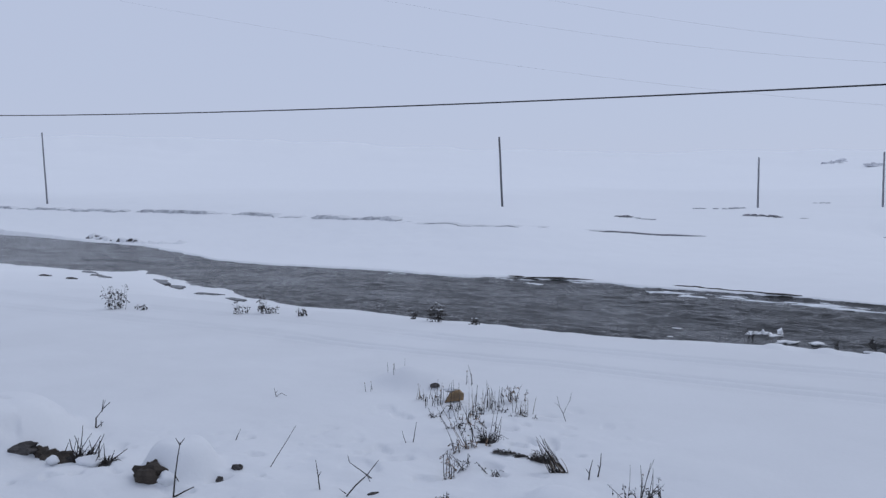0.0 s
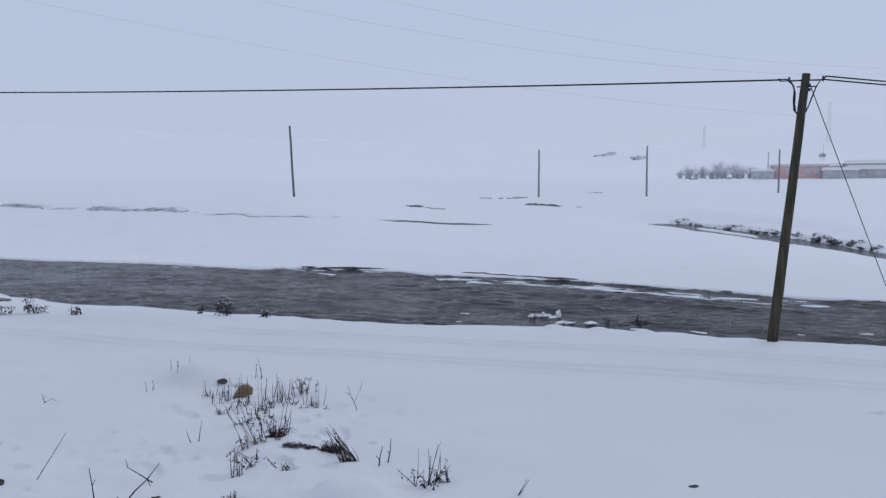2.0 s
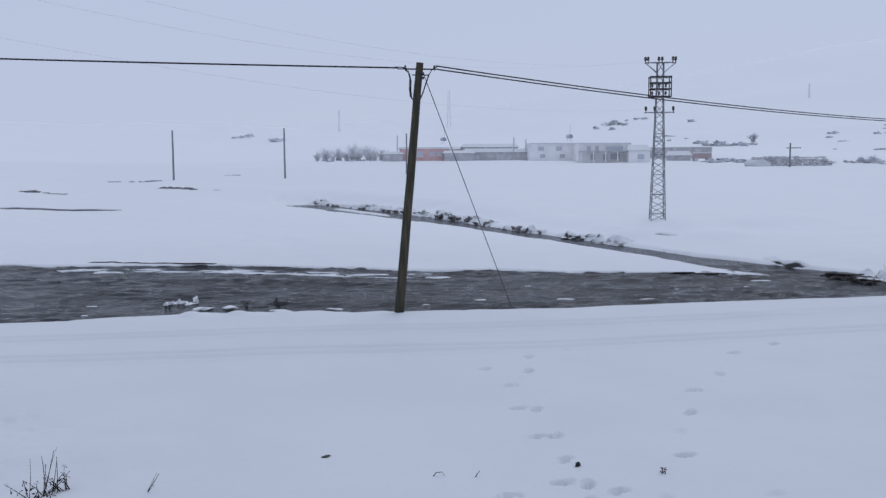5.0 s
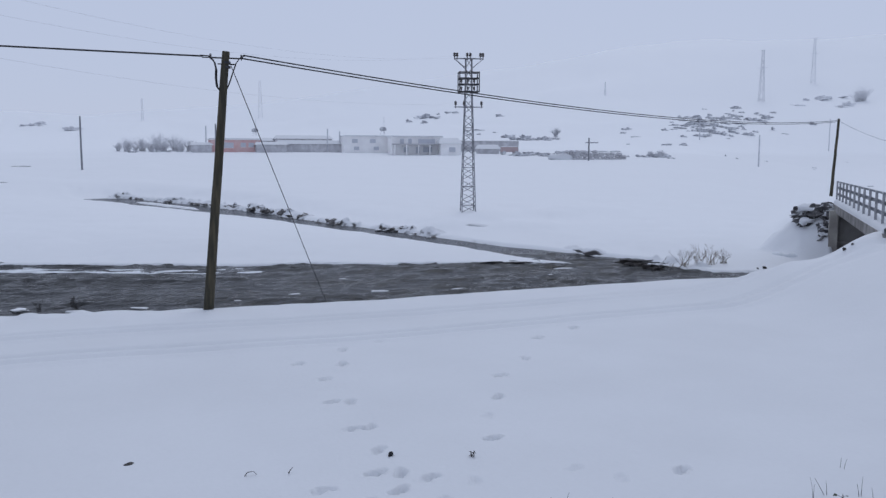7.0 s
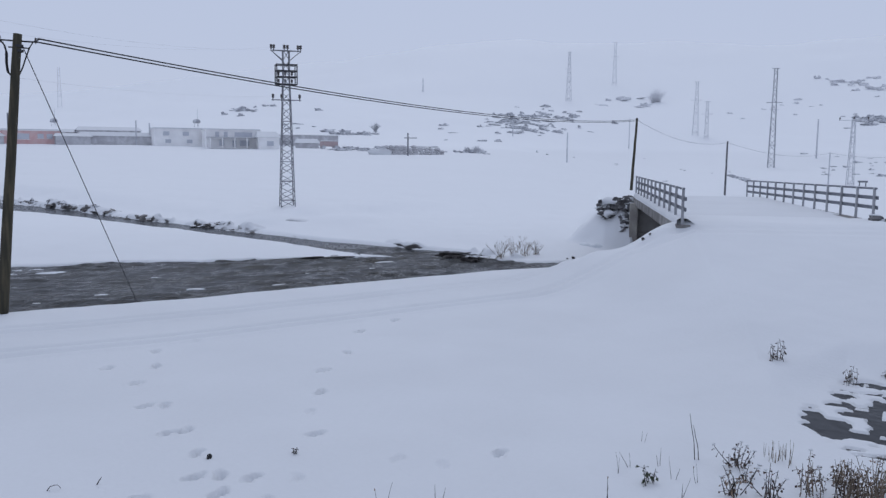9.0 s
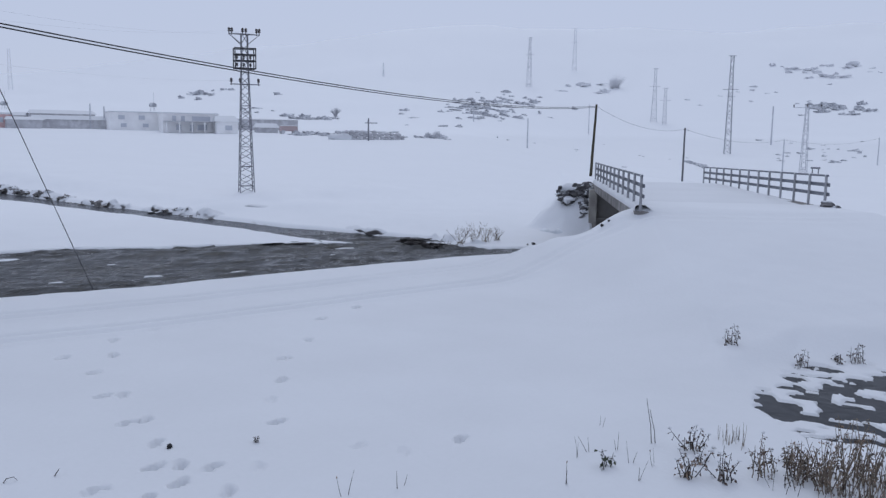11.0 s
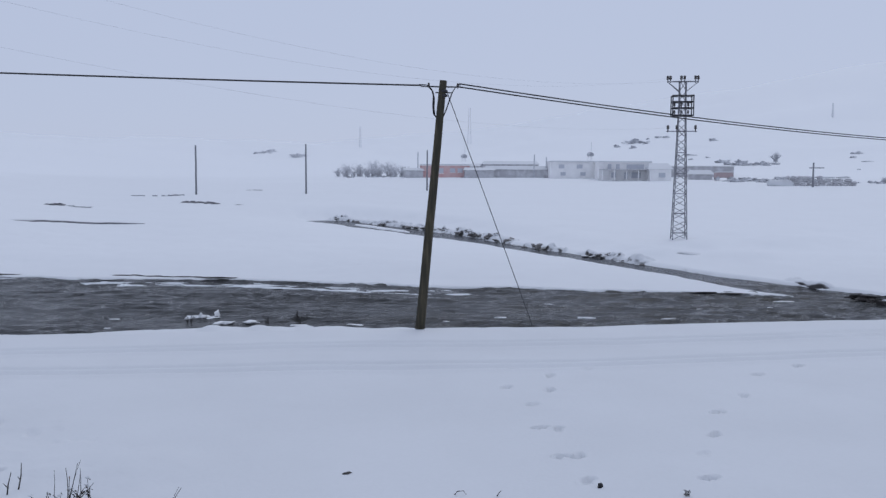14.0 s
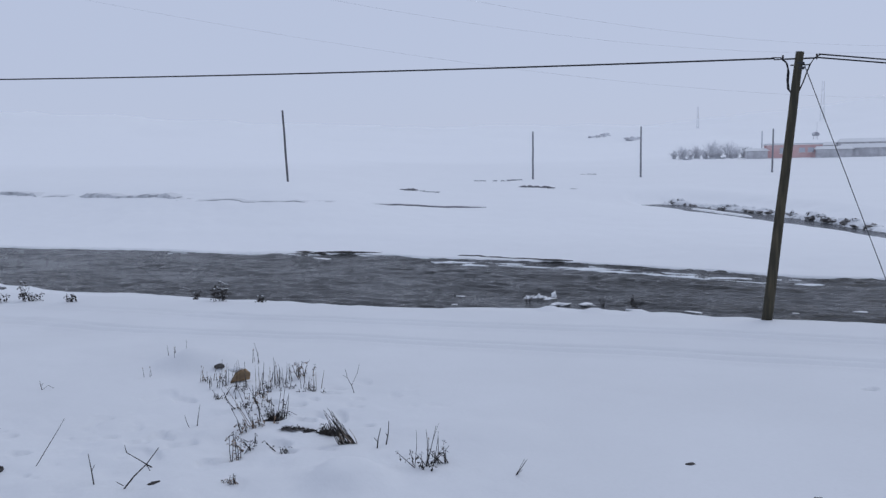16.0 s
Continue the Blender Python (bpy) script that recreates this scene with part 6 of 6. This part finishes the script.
bare_twig(-3.42, 17.05, 0.008, [(0, 0, 0), (-0.03, 0, 0.12), (-0.04, 0, 0.2)], [((0, 0, 0.02), (0.1, 0, 0.09)), ((0.1, 0, 0.09), (0.2, 0, 0.03)), ((-0.03, 0, 0.1), (0.03, 0, 0.14))])

leafy_weed(4.95, 7.85, 0.46, 0.3, 9, 16, 1230, "dark branching withered weed close to the path", DARKLEAF, 0.05, snow=0.3, lean=1.0)
# the grass tuft with snow on its back
reed_clump(2.62, 11.2, 7, 0.62, 0.12, 560, "dry grass stalks with drooping tips", lean=(0.08, 0), heads=0.5, r=0.007)
leafy_weed(2.75, 11.15, 0.26, 0.4, 15, 5, 561, "low dark withered weed with arching stems in the snow", STALK, 0.035, snow=0.4, lean=1.6)
leafy_weed(0.02, 11.25, 0.15, 0.15, 6, 7, 562, "small dark dry weed in the snow", size=0.035)

# snow-capped stones with brown stems at the field's corner
# dark boulders here double as the shaded gaps below the drifts
for i, (x, y, sx, sy, sz, lift, mat, label) in enumerate(((-6.68, 13.1, 0.28, 0.16, 0.12, -0.06, SOIL, "dark flat boulder filling the shaded slit under a snow drift"), (-6.3, 13.1, 0.25, 0.18, 0.19, -0.06, BROWNSTONE, "rounded brown boulder under a drift of snow"),
                                                        (-4.24, 12.0, 0.28, 0.17, 0.19, -0.07, BROWNSTONE, "dark boulder face filling the shaded hollow under a snow dome"), (-3.28, 12.1, 0.06, 0.05, 0.06, 0.03, SOIL, "small dark stone in the snow"),
                                                        # the flat lump at (-0.98, 11.45) is added as the dark of a
                                                        # hollow
                                                        (-3.1, 12.4, 0.08, 0.06, 0.05, 0.02, SOIL, "small dark stone in the snow"), (-0.98, 11.45, 0.12, 0.06, 0.035, -0.01, SOIL, "dark lump put in for the shade of a snow hollow"),
                                                        (8.76, 7.79, 0.042, 0.034, 0.036, 0.02, CABLE, "small black stone on the trodden snow"),
                                                        (6.17, 10.25, 0.08, 0.045, 0.014, 0.0, SOIL, "flat dark stone under thin snow"))):
    ob = part("stone", Shape().lump((0, 0, 0), (sx, sy, sz), 0.4, 570 + i, 10, 16, angular=True), mat, at=pose(x, y, float(snow_top(x, y)) + lift))
    tagged(ob, label, "stone")
for i, (x, y, n, h) in enumerate(((-5.66, 12.85, 11, 0.52), (-5.2, 12.6, 5, 0.45), (-5.9, 12.95, 4, 0.36))):
    reed_clump(x, y, n, h, 0.13, 590 + i, "stiff brown woody stems beside a snowy boulder", STALK, lean=(0.3, 0), r=0.013, heads=0.0, loose=1.3)
tussock(-5.6, 12.85, 0.5, 0.16, 596, "brown dead grass at the foot of a boulder", 70)
tussock(-5.1, 12.6, 0.3, 0.12, 597, "brown dead grass at the foot of a boulder", 40)
for k, (x, y, lift, sx, sy, sz) in enumerate(((-3.98, 11.9, -0.03, 0.14, 0.13, 0.1), (-6.02, 12.8, 0.05, 0.1, 0.09, 0.07), (-5.4, 12.7, 0.0, 0.22, 0.16, 0.09))):
    tagged(part("snow_ledge", Shape().lump((0, 0, 0), (sx, sy, sz), 0.3, 600 + k, 9, 16), SNOW, at=pose(x, y, float(snow_top(x, y)) + lift), soft=True), "rounded lump of snow beside a stone", "snow ledge")
low = part("stone", Shape().lump((0, 0, 0), (0.17, 0.13, 0.14), 0.3, 606, 8, 12, angular=True), BROWNSTONE, at=pose(-5.92, 12.9, float(snow_top(-5.92, 12.9)) + 0.03, 0, 0, 30))
tagged(low, "small brown boulder among dry stems", "stone")
leafy_weed(9.45, 6.86, 0.11, 0.06, 4, 4, 1240, "tiny dark weed tip in the snow", STALK, 0.025, lean=0.9)
# weeds along the upper river bank
for i, (x, y, h, w, n) in enumerate(((-11.89, 30.5, 0.9, 0.45, 16), (-7.06, 29.2, 0.55, 0.28, 7), (-6.3, 29.2, 0.7, 0.22, 7), (-6.0, 29.2, 0.36, 0.28, 5), (-4.81, 28.6, 0.36, 0.2, 5), (-0.22, 27.5, 0.62, 0.3, 14), (-1.0, 28.2, 0.4, 0.1, 4), (0.95, 27.2, 0.3, 0.25, 5), (-10.9, 30.2, 0.22, 0.25, 5))):
    leafy_weed(x, y, h, w, n, 9, 620 + i, "dark withered weed on the snowy river bank", STALK, size=0.07, snow=0.25)
for i, (x, y, size) in enumerate(((-17.0, 50.4, 0.5), (-19.7, 49.0, 0.3), (-15.6, 48.6, 0.45), (-12.6, 45.0, 0.35), (-10.4, 42.4, 0.3), (-22.6, 54.2, 0.4))):
    floe(x, y, size, 1260 + i, 0.012, PUDDLE, "narrow slit of open water in the snowy bank", float(snow_top(x, y)) + 0.02, "water_slit", 3.2)
for i, (x, y) in enumerate(((-22.4, 47.5), (-20.1, 45.5), (-20.8, 50.5), (-3.0, 31.2))):
    ob = part("stone", Shape().lump((0, 0, 0), (0.35, 0.2, 0.09), 0.4, 640 + i, 6, 10), SOIL, at=pose(x, y, float(snow_top(x, y))))
    tagged(ob, "dark stone showing through the snow on the bank", "stone")

# weeds by the meltwater
for i, (x, y, h) in enumerate(((17.5, 1.5, 0.36), (17.3, 0.2, 0.42), (18.1, -0.7, 0.45), (18.0, -0.4, 0.16))):
    leafy_weed(x, y, h * 1.1, 0.2, 8, 6, 650 + i, "withered brown weed standing in the snow", DARKLEAF, size=0.042, snow=0.2, lean=0.35)
for i, (x, y, h) in enumerate(((11.9, 1.95, 0.66), (11.92, 1.9, 0.5))):
    twig(x, y, [(0, 0, 0), (-0.02, 0, h * 0.4), (-0.07, 0, h * 0.8), (-0.09, 0, h)], 0.007, "tall thin dark stalk in the snow", turn=-80)
reed_clump(12.5, 0.97, 22, 0.26, 0.14, 661, "short pale straw stubble in the snow", STRAW, r=0.005, heads=0.0)
reed_clump(12.4, 0.8, 2, 0.5, 0.05, 662, "thin pale straws in the snow", STRAW, r=0.005, heads=0.0)
for i, (x, y, h, w, n) in enumerate(((11.85, 1.4, 0.36, 0.2, 9), (10.8, 1.3, 0.34, 0.24, 9), (10.9, 0.9, 0.34, 0.24, 9), (11.4, 1.2, 0.26, 0.1, 3))):
    leafy_weed(x, y, h * 1.15, w, n, 7, 670 + i, "withered brown weed with curled leaves and snow", LEAF if i % 2 else DARKLEAF, size=0.04, snow=0.7, lean=1.2)
leafy_weed(10.78, 2.28, 0.24, 0.12, 4, 7, 680, "small dark green weed in the snow", GREENLEAF, 0.05, lean=0.7)
for i, (x, y) in enumerate(((12.3, 2.76), (11.2, 2.67), (11.4, 2.35), (11.1, 2.06), (10.9, 2.78), (11.1, 1.71), (10.0, 2.6), (10.5, 1.82), (8.46, 4.9), (9.05, 4.36))):
    reed_clump(x, y, 2, 0.28, 0.05, 690 + i, "short thin dry stem in the snow", r=0.0045, heads=0.25, loose=0.9)
rnd = random.Random(700)
for i in range(30):  # the dense weed bed at the corner
    x, y = 11.35 + 0.012 * i + rnd.gauss(0, 0.32), 0.3 - 0.12 * i + rnd.gauss(0, 0.12)
    brown = leafy_weed(x, y, rnd.uniform(0.34, 0.62) * (1.0 if i < 4 else 1.4), 0.34, 12, 9, 720 + i, "dense brown withered weed at the water's edge", DARKLEAF if i % 3 == 0 else LEAF, size=0.034, snow=0.12, lean=0.5, mat=STRAW)
for i in range(14):
    reed_clump(11.3 + rnd.gauss(0, 0.3), 0.2 - 0.25 * i + rnd.gauss(0, 0.1), 7, 0.6, 0.16, 770 + i, "thin dry grass stalks among the weeds", STRAW if i % 2 else STALK, r=0.004, heads=0.0, loose=0.9)
